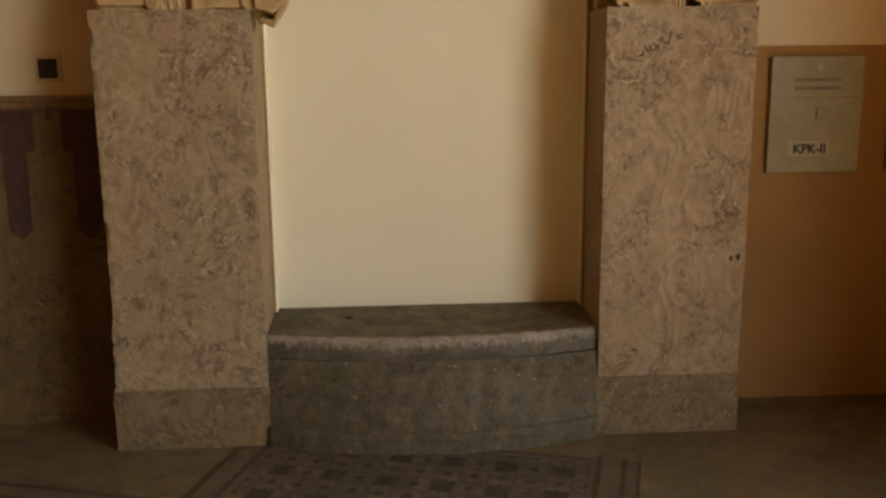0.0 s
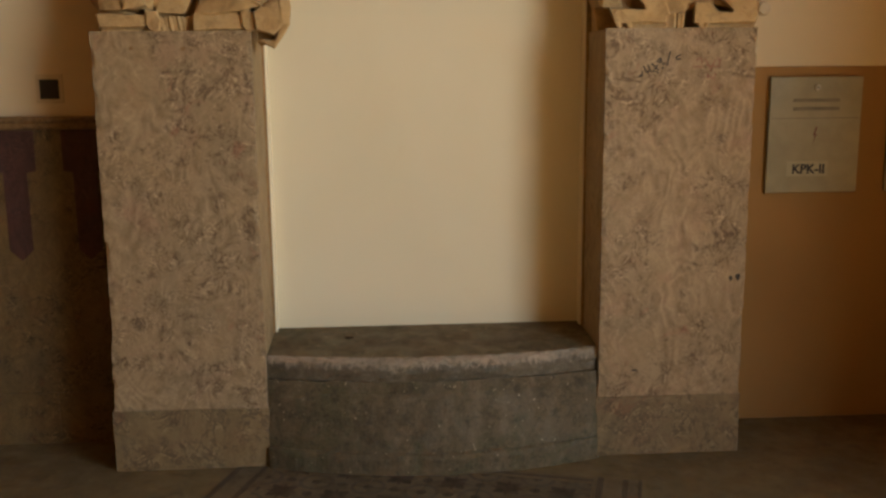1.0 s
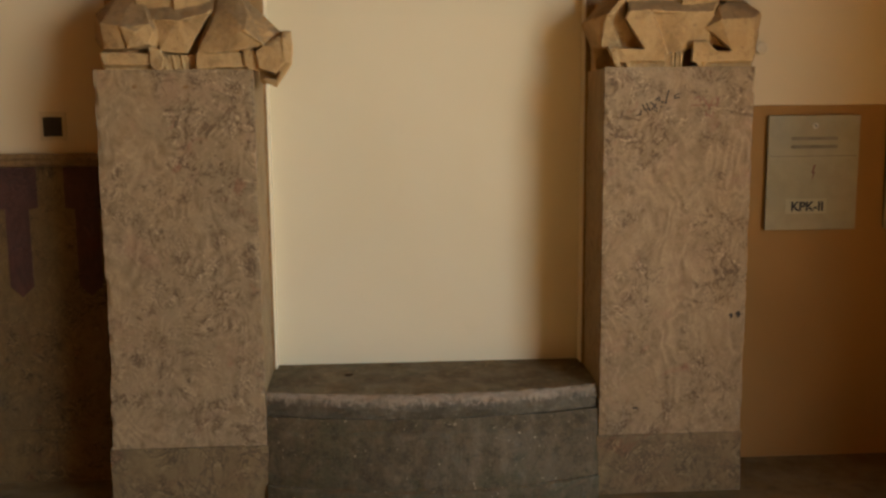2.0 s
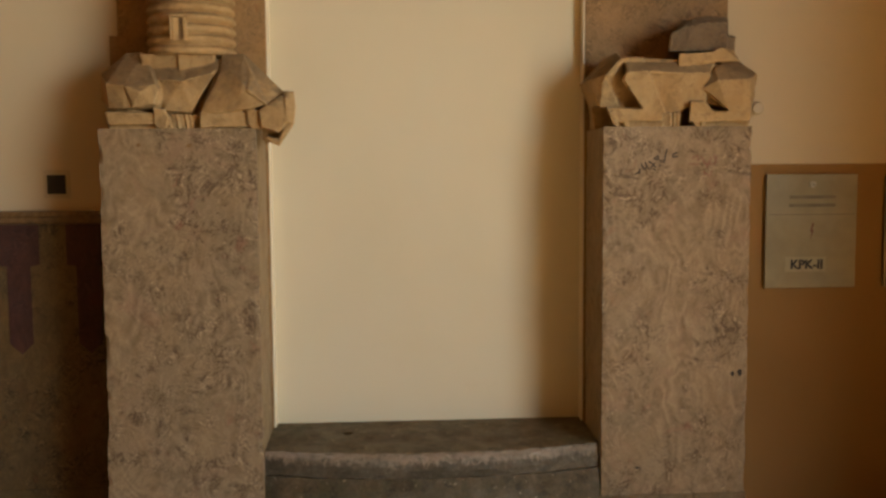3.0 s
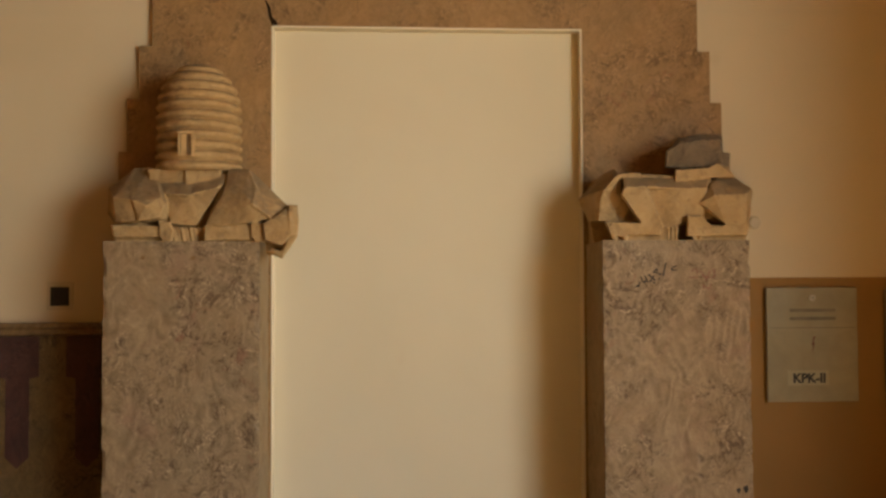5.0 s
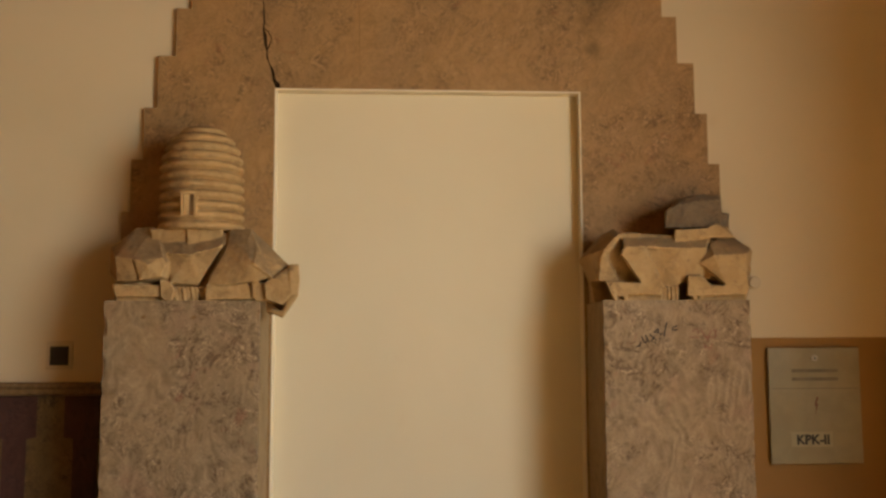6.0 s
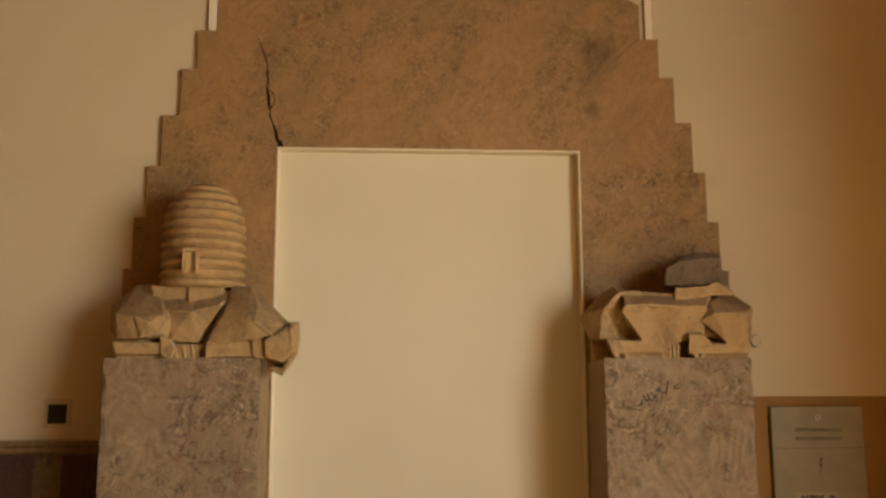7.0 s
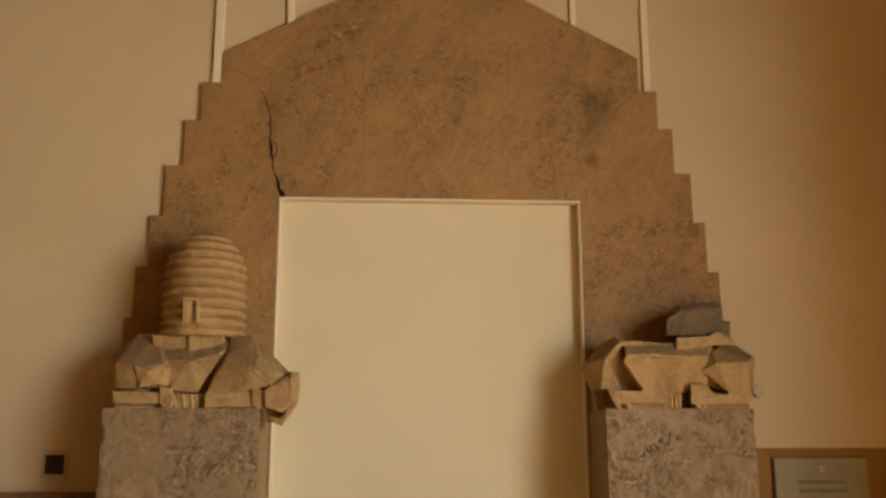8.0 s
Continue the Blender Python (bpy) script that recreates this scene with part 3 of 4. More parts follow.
        n = Vector((-d.z, 0, d.x)).normalized() * w * 0.5
        ends = (Vector((x0, 0, z0)), Vector((x1, 0, z1)))
        part("seam", prism([(p.x, p.z) for p in (ends[0] - n, ends[1] - n, ends[1] + n, ends[0] + n)], PANEL - 0.0006, PANEL + 0.001), SEAM_STAIN_SHADE, frame_ob, "thin dark seam")
    # thin plaster mouldings rising from the gable
    for x0, x1 in ((-1.004, -0.964), (-0.672, -0.640), (0.661, 0.690), (1.001, 1.034)):
        part("moulding", box(x0, x1, PANEL + 0.004, WALL, GABLE_Z - 0.165 if abs(x0) > 0.9 else roof(x0) - 0.02, CEIL - 0.001, 0.004), WHITE, frame_ob, "off-white plaster strip")
    return frame_ob


build_surround()


# ---------------------------------------------------------------- pedestals
PED_IN, PED_OUT, PED_TOP = 0.681, 1.283, 1.758


def build_pedestal(sign, label):
    ped = thing("pedestal", 0, 0, 0, label, "pedestal", "pedestals beside the niche")
    a, b = sorted((sign * PED_IN, sign * PED_OUT))
    s = 40.0 + 13 * sign
    slab = worn_box(a, b, 0.0, 0.032, 0.256, PED_TOP, 0.018, 0.012, 0.0008, s)
    if sign < 0:  # the foot of the slab's outer edge bulges and is broken
        for v in slab.verts:
            if v.co.x < a + 0.02 and v.co.z < 0.62:
                v.co.x -= 0.014 * (1 - (v.co.z - 0.256) / 0.364) + 0.016 * max(0.0, noise.noise(Vector((3, 1, v.co.z * 11)))) - 0.010 * max(0.0, noise.noise(Vector((9, 4, v.co.z * 23))))
    part("front_slab", slab, MARBLE, ped)
    for x0, x1 in ((a + 0.003, a + 0.033), (b - 0.033, b - 0.003)):
        part("side_slab", worn_box(x0, x1, 0.033, PANEL - 0.001, 0.256, PED_TOP - 0.002, 0.05, 0.010, 0.002, s + x0), SIDE_MARBLE, ped)
    part("top_slab", worn_box(a + 0.034, b - 0.034, 0.033, PANEL - 0.001, PED_TOP - 0.04, PED_TOP - 0.003, 0.06, 0.004, 0.001, s), MARBLE, ped)
    part("plinth_slab", worn_box(a - (0.022 if sign < 0 else 0.008), b + 0.006, -0.001, 0.032, 0.0, 0.2558, 0.025, 0.006, 0.0008, s + 3), DARKER_MARBLE, ped, "darker marble plinth slab")
    for x0, x1 in ((a - 0.001, a + 0.033), (b - 0.033, b + 0.001)):
        part("plinth_slab", worn_box(x0, x1, 0.033, PANEL - 0.001, 0.0, 0.253, 0.06, 0.012, 0.002, s + x0 + 9), DARKER_MARBLE, ped)
    part("core", box(a + 0.035, b - 0.035, 0.034, PANEL - 0.001, 0.0, PED_TOP - 0.041), GREY_STONE, ped, "rubble core")
    return ped


ped_l = build_pedestal(-1, "tall veined marble pedestal carrying a lion with a beehive")
ped_r = build_pedestal(1, "tall veined marble pedestal with charcoal scrawl near its top")


def build_scrawl(parent):
    """An unreadable scrawl of slanted strokes."""
    strokes = [(0.810, 1.568, 0.824, 1.577), (0.824, 1.569, 0.830, 1.591), (0.833, 1.612, 0.847, 1.585), (0.847, 1.585, 0.858, 1.598), (0.849, 1.617, 0.864, 1.587),
               (0.864, 1.621, 0.894, 1.595), (0.888, 1.615, 0.870, 1.589), (0.880, 1.590, 0.894, 1.584), (0.884, 1.629, 0.903, 1.626), (0.903, 1.626, 0.900, 1.642), (0.900, 1.642, 0.886, 1.631),
               (0.906, 1.599, 0.910, 1.606), (0.909, 1.618, 0.915, 1.624), (0.925, 1.613, 0.937, 1.668), (0.979, 1.654, 0.961, 1.646), (0.961, 1.646, 0.960, 1.636), (0.960, 1.636, 0.981, 1.638)]
    bm = bmesh.new()
    for x0, z0, x1, z1 in strokes:
        d = Vector((x1 - x0, 0, z1 - z0))
        m = Matrix.Translation(((x0 + x1) / 2, -0.0008, (z0 + z1) / 2)) @ Matrix.Rotation(-math.atan2(d.z, d.x), 4, "Y") @ Matrix.Diagonal((d.length, 0.0016, 0.0056, 1))
        bmesh.ops.create_cube(bm, size=1, matrix=m)
    part("scrawl", bm, GRAFFITI, parent, "charcoal scrawl")
    bm = bmesh.new()
    for x0, z0, x1, z1 in ((1.075, 1.640, 1.100, 1.600), (1.118, 1.635, 1.098, 1.590), (1.085, 1.612, 1.128, 1.606), (1.090, 1.575, 1.112, 1.560), (1.112, 1.560, 1.122, 1.582), (1.092, 1.560, 1.088, 1.580), (1.030, 1.608, 1.070, 1.606), (1.040, 1.632, 1.062, 1.642), (1.062, 1.642, 1.066, 1.618), (1.128, 1.642, 1.140, 1.612), (1.140, 1.640, 1.132, 1.604)):
        d = Vector((x1 - x0, 0, z1 - z0))
        m = Matrix.Translation(((x0 + x1) / 2, -0.0006, (z0 + z1) / 2)) @ Matrix.Rotation(-math.atan2(d.z, d.x), 4, "Y") @ Matrix.Diagonal((d.length, 0.0014, 0.0055, 1))
        bmesh.ops.create_cube(bm, size=1, matrix=m)
    part("crayon_mark", bm, CRAYON, parent, "faint red crayon strokes")
    for x, z, w, h in ((1.222, 0.753, 0.011, 0.024), (1.252, 0.758, 0.014, 0.032), (0.832, 0.371, 0.018, 0.010)):
        bm = bmesh.new()
        hull([(x + w * math.cos(k) * (0.7 + 0.3 * math.sin(3 * k)), yy, z + h * 0.5 * math.sin(k)) for k in (0, 0.9, 1.8, 2.8, 3.7, 4.6, 5.5) for yy in (-0.0015, 0.001)], bm, 0)
        part("stain", bm, GRAFFITI, parent, "black stain spot")


build_scrawl(ped_r)
for sx, sz in ((-1.130, 1.693), (-0.938, 1.691)):
    spot_bm = bmesh.new()
    hull([(sx + 0.017 * math.cos(k) * (0.75 + 0.25 * math.sin(2 * k + sx)), yy, sz + 0.008 * math.sin(k)) for k in (0, 0.9, 1.8, 2.8, 3.7, 4.6, 5.5) for yy in (-0.0012, 0.001)], spot_bm, 0)
    part("stain", spot_bm, SEAM_STAIN_SHADE, ped_l, "brown stain spot")


# ---------------------------------------------------------------- bench
def build_bench():
    bench = thing("stone_bench", 0, 0, 0, "dark worn stone bench with a bowed front in the niche", "bench")

    def bow(x, centre, ends):
        return centre + (ends - centre) * (abs(x) / PED_IN) ** 2

    def swept(profile, ends, n=44, rough=0.0, x_end=PED_IN - 0.001):
        """A profile of (out, z) swept along the bowed front, which meets the pedestals at y = ends; closed at the back."""
        bm = bmesh.new()
        rows = []
        for i in range(n + 1):
            x = -x_end + 2 * x_end * i / n
            row = []
            for j, (out, z) in enumerate(profile):
                y = bow(x, -0.065 - out, ends - out * 0.3)
                if out < -9:
                    y = NICHE_BACK - 0.0045
                elif rough:
                    q = Vector((x * 22, z * 30, j * 0.7))
                    y += rough * noise.noise(q)
                    z = z + rough * 0.6 * noise.noise(q + Vector((7, 3, 1)))
                row.append(bm.verts.new((x, y, z)))
            rows.append(row)
        m = len(profile)
        for a, b in zip(rows, rows[1:]):
            for j in range(m):
                k = (j + 1) % m
                bm.faces.new((a[j], b[j], b[k], a[k]))
        bm.faces.new(rows[0]), bm.faces.new(rows[-1][::-1])
        return bm

    back = -10
    part("seat", swept([(back, 0.402), (-0.012, 0.402), (-0.012, 0.4665), (-0.06, 0.4670), (-0.20, 0.4690), (back, 0.4790)], 0.034, rough=0.002), BENCH_SEAT, bench, "dark stone seat, worn smooth, its sheen put into a lighter tone")
    part("nosing", swept([(-0.013, 0.374), (0.004, 0.372), (0.010, 0.377), (0.014, 0.392), (0.019, 0.408), (0.021, 0.424), (0.018, 0.438), (0.011, 0.450), (0.002, 0.459), (-0.010, 0.4655), (-0.022, 0.4685)], 0.034, rough=0.007, n=120), BENCH_EDGE, bench, "chipped pale nosing")
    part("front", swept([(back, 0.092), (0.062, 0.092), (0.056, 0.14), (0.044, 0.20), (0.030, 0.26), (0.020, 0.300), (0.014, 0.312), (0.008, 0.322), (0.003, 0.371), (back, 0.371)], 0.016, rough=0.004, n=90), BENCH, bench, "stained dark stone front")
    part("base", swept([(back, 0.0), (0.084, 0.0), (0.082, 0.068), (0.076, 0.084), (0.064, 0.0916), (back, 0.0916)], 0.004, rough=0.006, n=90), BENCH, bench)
    part("spot", disc_z(-0.355, 0.24, 0.4690, 0.4755, 0.012), GAP, bench, "dark hole in the seat")
    return bench


build_bench()


# ---------------------------------------------------------------- carved lions
def weathered(bm, name, material, grain=0.004, wear=0.0035):
    """One stone skin round all the blocks of a carving, its arrises worn and its faces pitted."""
    raw = bpy.data.meshes.new("raw")
    bm.to_mesh(raw)
    bm.free()
    tmp = new("raw", raw)
    fuse = tmp.modifiers.new("fuse", "REMESH")
    fuse.mode, fuse.voxel_size, fuse.use_smooth_shade = "VOXEL", grain, True
    me = bpy.data.meshes.new_from_object(tmp.evaluated_get(bpy.context.evaluated_depsgraph_get()))
    bpy.data.objects.remove(tmp)
    bpy.data.meshes.remove(raw)
    me.name = name
    skin = bmesh.new()
    skin.from_mesh(me)
    skin.normal_update()
    moves = []
    for v in skin.verts:
        a = noise.noise(v.co * 17) * 0.7 + noise.noise(v.co * 47) * 0.5
        chip = max(0.0, noise.noise(v.co * 29 + Vector((5, 1, 3))) - 0.35) * 2.0
        moves.append(v.normal * wear * (a - chip))
    for v, d in zip(skin.verts, moves):
        v.co += d
    skin.to_mesh(me)
    skin.free()
    for f in me.polygons:
        f.use_smooth = True
    me.materials.clear()
    me.materials.append(material)
    return me


def build_lion_left():
    """A crouching beast, cut in flat facets, its muzzle hanging past the pedestal's edge."""
    bm, z0 = bmesh.new(), PED_TOP - 0.002
    # core, deep behind the grooves
    box(-1.06, -0.72, 0.078, 0.335, z0, 2.03, bm=bm)
    box(-1.22, -0.70, 0.090, 0.335, z0, 1.93, bm=bm)
    # haunch
    hull([(-1.250, 0.020, 1.929), (-1.173, -0.008, 1.922), (-1.061, 0.004, 1.935), (-1.046, 0.010, 1.902), (-1.068, 0.012, 1.851), (-1.149, -0.002, 1.834), (-1.245, 0.022, 1.836), (-1.203, 0.140, 2.058), (-1.135, 0.130, 2.062), (-1.085, 0.062, 1.990), (-1.298, 0.120, 1.975), (-1.303, 0.130, 1.877), (-1.295, 0.335, 1.960), (-1.290, 0.335, 1.800), (-1.160, 0.335, 2.050), (-1.060, 0.335, 2.030), (-1.050, 0.070, 1.948), (-1.046, 0.070, 1.837)], bm, 0.0)
    # rough boss on the haunch
    hull([(-1.170, -0.016, 1.915), (-1.057, -0.012, 1.929), (-1.044, -0.008, 1.900), (-1.066, -0.006, 1.852), (-1.146, -0.012, 1.834), (-1.198, 0.090, 1.924), (-1.081, 0.090, 1.938), (-1.066, 0.090, 1.908), (-1.089, 0.090, 1.858), (-1.173, 0.090, 1.840), (-1.113, -0.026, 1.892)], bm, 0.0)
    # breast
    hull([(-1.050, 0.035, 1.942), (-0.962, 0.012, 1.936), (-0.841, 0.034, 1.972), (-0.933, 0.040, 1.819), (-1.037, 0.040, 1.828), (-1.079, 0.160, 1.954), (-0.993, 0.160, 1.949), (-0.863, 0.160, 1.985), (-0.957, 0.160, 1.827), (-1.064, 0.160, 1.836)], bm, 0.0)
    # sloping ledge
    hull([(-1.093, 0.070, 1.988), (-0.974, 0.056, 1.983), (-0.824, 0.072, 2.021), (-1.054, 0.030, 1.944), (-0.960, 0.004, 1.935), (-0.838, 0.028, 1.971), (-1.108, 0.200, 1.976), (-0.866, 0.200, 2.012)], bm, 0.0)
    # bands under the hive
    hull([(-1.134, 0.074, 2.048), (-0.983, 0.064, 2.050), (-0.980, 0.064, 1.977), (-1.110, 0.074, 1.977), (-1.200, 0.335, 2.079), (-1.040, 0.335, 2.083), (-1.037, 0.335, 2.004), (-1.173, 0.335, 2.004)], bm, 0.0)
    hull([(-0.982, 0.052, 2.046), (-0.840, 0.066, 2.044), (-0.848, 0.066, 2.009), (-0.978, 0.050, 1.980), (-1.042, 0.335, 2.080), (-0.886, 0.335, 2.076), (-0.895, 0.335, 2.039), (-1.038, 0.335, 2.009)], bm, 0.0)
    # shoulder
    hull([(-0.813, 0.070, 2.046), (-0.726, 0.058, 2.048), (-0.816, 0.020, 1.968), (-0.762, 0.012, 1.988), (-0.733, 0.018, 2.004), (-0.887, 0.004, 1.826), (-0.825, -0.012, 1.816), (-0.702, -0.028, 1.829), (-0.709, -0.036, 1.896), (-0.719, -0.030, 1.921), (-0.697, -0.006, 1.957), (-0.670, -0.030, 1.864), (-0.638, -0.020, 1.847), (-0.754, 0.250, 2.066), (-0.841, 0.250, 2.066), (-0.894, 0.160, 1.845), (-0.688, 0.200, 1.841), (-0.632, 0.200, 1.930)], bm, 0.0)
    # ridge from shoulder to neck
    hull([(-0.725, 0.050, 2.042), (-0.696, -0.012, 1.956), (-0.684, -0.004, 1.959), (-0.701, -0.046, 1.893), (-0.718, -0.034, 1.901), (-0.632, -0.030, 1.842), (-0.643, -0.020, 1.860), (-0.717, 0.060, 1.941), (-0.671, 0.060, 1.895)], bm, 0.0)
    # neck
    hull([(-0.726, 0.060, 2.046), (-0.698, -0.002, 1.957), (-0.668, 0.020, 1.964), (-0.572, 0.030, 1.895), (-0.639, -0.016, 1.845), (-0.708, -0.032, 1.894), (-0.608, 0.200, 1.916), (-0.688, 0.200, 1.825), (-0.746, 0.200, 2.058)], bm, 0.0)
    # head
    hull([(-0.665, -0.030, 1.822), (-0.578, -0.012, 1.883), (-0.559, -0.020, 1.867), (-0.557, -0.030, 1.778), (-0.591, -0.034, 1.738), (-0.655, -0.030, 1.758), (-0.684, 0.120, 1.831), (-0.592, 0.120, 1.893), (-0.574, 0.120, 1.877), (-0.572, 0.120, 1.786), (-0.608, 0.120, 1.744), (-0.674, 0.120, 1.765)], bm, 0.0)
    # brow
    hull([(-0.567, -0.014, 1.896), (-0.532, -0.010, 1.897), (-0.526, -0.020, 1.834), (-0.532, -0.020, 1.781), (-0.555, -0.030, 1.776), (-0.567, -0.028, 1.866), (-0.579, 0.100, 1.906), (-0.543, 0.100, 1.906), (-0.537, 0.100, 1.842), (-0.543, 0.100, 1.787), (-0.568, 0.100, 1.782), (-0.581, 0.100, 1.876)], bm, 0.0)
    # lower jaw
    hull([(-0.647, 0.004, 1.715), (-0.593, -0.004, 1.686), (-0.580, -0.006, 1.713), (-0.634, 0.002, 1.726), (-0.658, 0.090, 1.718), (-0.603, 0.090, 1.689), (-0.590, 0.090, 1.716), (-0.645, 0.090, 1.730)], bm, 0.0)
    hull([(-0.594, -0.002, 1.722), (-0.593, -0.004, 1.686), (-0.529, -0.020, 1.778), (-0.558, -0.018, 1.776), (-0.604, 0.090, 1.725), (-0.603, 0.090, 1.689), (-0.540, 0.090, 1.784), (-0.569, 0.090, 1.782)], bm, 0.0)
    # throat
    hull([(-0.665, 0.060, 1.715), (-0.600, 0.060, 1.725), (-0.600, 0.050, 1.800), (-0.665, 0.050, 1.800), (-0.660, 0.120, 1.700), (-0.600, 0.120, 1.720), (-0.600, 0.120, 1.800), (-0.660, 0.120, 1.800)], bm, 0.0)
    # feet
    hull([(-1.252, 0.004, 1.821), (-1.061, 0.004, 1.817), (-1.059, 0.004, 1.773), (-1.244, 0.006, 1.773), (-1.297, 0.160, 1.831), (-1.098, 0.160, 1.827), (-1.096, 0.160, 1.781), (-1.288, 0.160, 1.781)], bm, 0.0)
    hull([(-1.247, 0.030, 1.781), (-1.070, 0.030, 1.781), (-1.069, 0.030, 1.756), (-1.246, 0.030, 1.756), (-1.284, 0.160, 1.788), (-1.101, 0.160, 1.788), (-1.100, 0.160, 1.760), (-1.282, 0.160, 1.760)], bm, 0.0)
    hull([(-1.068, -0.006, 1.834), (-1.027, -0.004, 1.830), (-1.014, 0.000, 1.801), (-1.020, -0.002, 1.756), (-1.050, -0.004, 1.756), (-1.066, -0.004, 1.775), (-1.098, 0.120, 1.842), (-1.055, 0.120, 1.838), (-1.041, 0.120, 1.808), (-1.048, 0.120, 1.760), (-1.079, 0.120, 1.761), (-1.096, 0.120, 1.781)], bm, 0.0)
    hull([(-0.894, 0.000, 1.819), (-0.708, 0.000, 1.819), (-0.707, 0.000, 1.764), (-0.893, 0.000, 1.759), (-0.925, 0.160, 1.829), (-0.731, 0.160, 1.829), (-0.730, 0.160, 1.771), (-0.923, 0.160, 1.767)], bm, 0.0)
    hull([(-0.896, 0.014, 1.769), (-0.709, 0.014, 1.769), (-0.709, 0.014, 1.756), (-0.895, 0.014, 1.756), (-0.924, 0.160, 1.776), (-0.730, 0.160, 1.776), (-0.729, 0.160, 1.760), (-0.923, 0.160, 1.760)], bm, 0.0)
    hull([(-0.715, -0.012, 1.825), (-0.661, -0.012, 1.825), (-0.657, -0.012, 1.750), (-0.698, -0.012, 1.756), (-0.712, -0.010, 1.774), (-0.734, 0.120, 1.834), (-0.678, 0.120, 1.834), (-0.674, 0.120, 1.756), (-0.717, 0.120, 1.756), (-0.731, 0.120, 1.781)], bm, 0.0)
    # tongue of rock by the groove
    hull([(-0.926, 0.030, 1.812), (-0.900, 0.030, 1.812), (-0.902, 0.050, 1.756), (-0.920, 0.050, 1.756), (-0.940, 0.100, 1.816), (-0.913, 0.100, 1.816), (-0.912, 0.100, 1.757), (-0.930, 0.100, 1.757)], bm, 0.0)
    # ribbed fringe between the feet
    for i in range(6):
        x = -1.016 + i * 0.0165
        hull([(x + dx + lean, y, z) for dx in (0, 0.0095) for y in (0.026 + 0.006 * (i % 2), 0.15) for z, lean in ((z0, 0.0), (1.812, -0.01))], bm, 0.0)
    return tagged(new("lion_statue", weathered(bm, "lion_statue", SAND)), "faceted sandstone crouching lion on a marble pedestal", "statue", "stone beasts on pedestals")


def build_lion_right():
    """Its fellow: the head is gone, the legs stand free in sharp zigzags."""
    bm, z0 = bmesh.new(), PED_TOP - 0.002
    # core, deep behind the grooves
    box(0.83, 1.25, 0.135, 0.335, z0, 2.02, bm=bm)
    # feet
    hull([(0.693, 0.004, 1.832), (0.923, 0.004, 1.823), (0.917, 0.004, 1.780), (0.716, 0.004, 1.775), (0.727, 0.150, 1.841), (0.967, 0.150, 1.832), (0.960, 0.150, 1.787), (0.752, 0.150, 1.782)], bm, 0.0)
    hull([(0.739, 0.028, 1.785), (0.920, 0.028, 1.786), (0.919, 0.028, 1.756), (0.738, 0.028, 1.756), (0.769, 0.150, 1.792), (0.956, 0.150, 1.792), (0.954, 0.150, 1.759), (0.768, 0.150, 1.759)], bm, 0.0)
    hull([(0.703, 0.000, 1.811), (0.721, 0.000, 1.820), (0.740, 0.000, 1.757), (0.726, 0.000, 1.757), (0.726, 0.100, 1.817), (0.746, 0.100, 1.827), (0.765, 0.100, 1.761), (0.751, 0.100, 1.761)], bm, 0.0)
    hull([(0.755, 0.002, 1.789), (0.774, 0.002, 1.789), (0.783, 0.004, 1.757), (0.769, 0.004, 1.757), (0.780, 0.100, 1.794), (0.799, 0.100, 1.794), (0.808, 0.100, 1.761), (0.793, 0.100, 1.761)], bm, 0.0)
    # near leg
    hull([(0.759, 0.000, 1.939), (0.771, -0.002, 1.971), (0.856, -0.004, 1.978), (0.932, 0.004, 1.809), (0.840, 0.004, 1.827), (0.784, 0.100, 1.948), (0.797, 0.100, 1.981), (0.885, 0.100, 1.989), (0.961, 0.100, 1.815), (0.866, 0.100, 1.834)], bm, 0.0)
    # breast
    hull([(0.857, 0.016, 1.980), (0.983, 0.008, 1.966), (1.117, 0.025, 1.970), (1.069, 0.028, 1.910), (1.107, 0.035, 1.860), (1.001, 0.042, 1.855), (0.981, 0.042, 1.812), (0.934, 0.042, 1.812), (0.897, 0.160, 1.995), (1.030, 0.160, 1.981), (1.164, 0.160, 1.984), (1.113, 0.160, 1.921), (1.150, 0.160, 1.869), (1.038, 0.160, 1.864), (1.017, 0.160, 1.819), (0.969, 0.160, 1.819)], bm, 0.0)
    # sloping ledge
    hull([(0.770, 0.004, 1.965), (0.858, 0.002, 1.978), (0.981, 0.001, 1.965), (1.116, 0.022, 1.970), (0.780, 0.046, 2.013), (0.879, 0.050, 2.014), (0.998, 0.054, 2.003), (1.148, 0.066, 2.017), (0.816, 0.180, 2.004), (1.172, 0.180, 2.005)], bm, 0.0)
    # rim of the hollow
    hull([(0.686, 0.010, 1.956), (0.755, 0.028, 2.029), (0.774, 0.030, 2.025), (0.712, 0.012, 1.958), (0.697, 0.060, 1.961), (0.763, 0.060, 2.033), (0.781, 0.060, 2.029), (0.723, 0.060, 1.963)], bm, 0.0)
    hull([(0.754, 0.046, 2.034), (0.853, 0.054, 2.035), (0.851, 0.050, 2.009), (0.770, 0.044, 2.010), (0.826, 0.335, 2.068), (0.930, 0.335, 2.068), (0.929, 0.335, 2.041), (0.843, 0.335, 2.043)], bm, 0.0)
    # bands
    hull([(0.849, 0.058, 2.031), (1.004, 0.056, 2.024), (1.003, 0.054, 2.001), (0.850, 0.054, 2.012), (0.925, 0.335, 2.063), (1.092, 0.335, 2.056), (1.091, 0.335, 2.031), (0.927, 0.335, 2.043)], bm, 0.0)
    hull([(0.992, 0.030, 2.045), (1.145, 0.046, 2.056), (1.138, 0.044, 2.016), (0.990, 0.028, 2.002), (1.088, 0.335, 2.082), (1.247, 0.335, 2.092), (1.240, 0.335, 2.049), (1.086, 0.335, 2.036)], bm, 0.0)
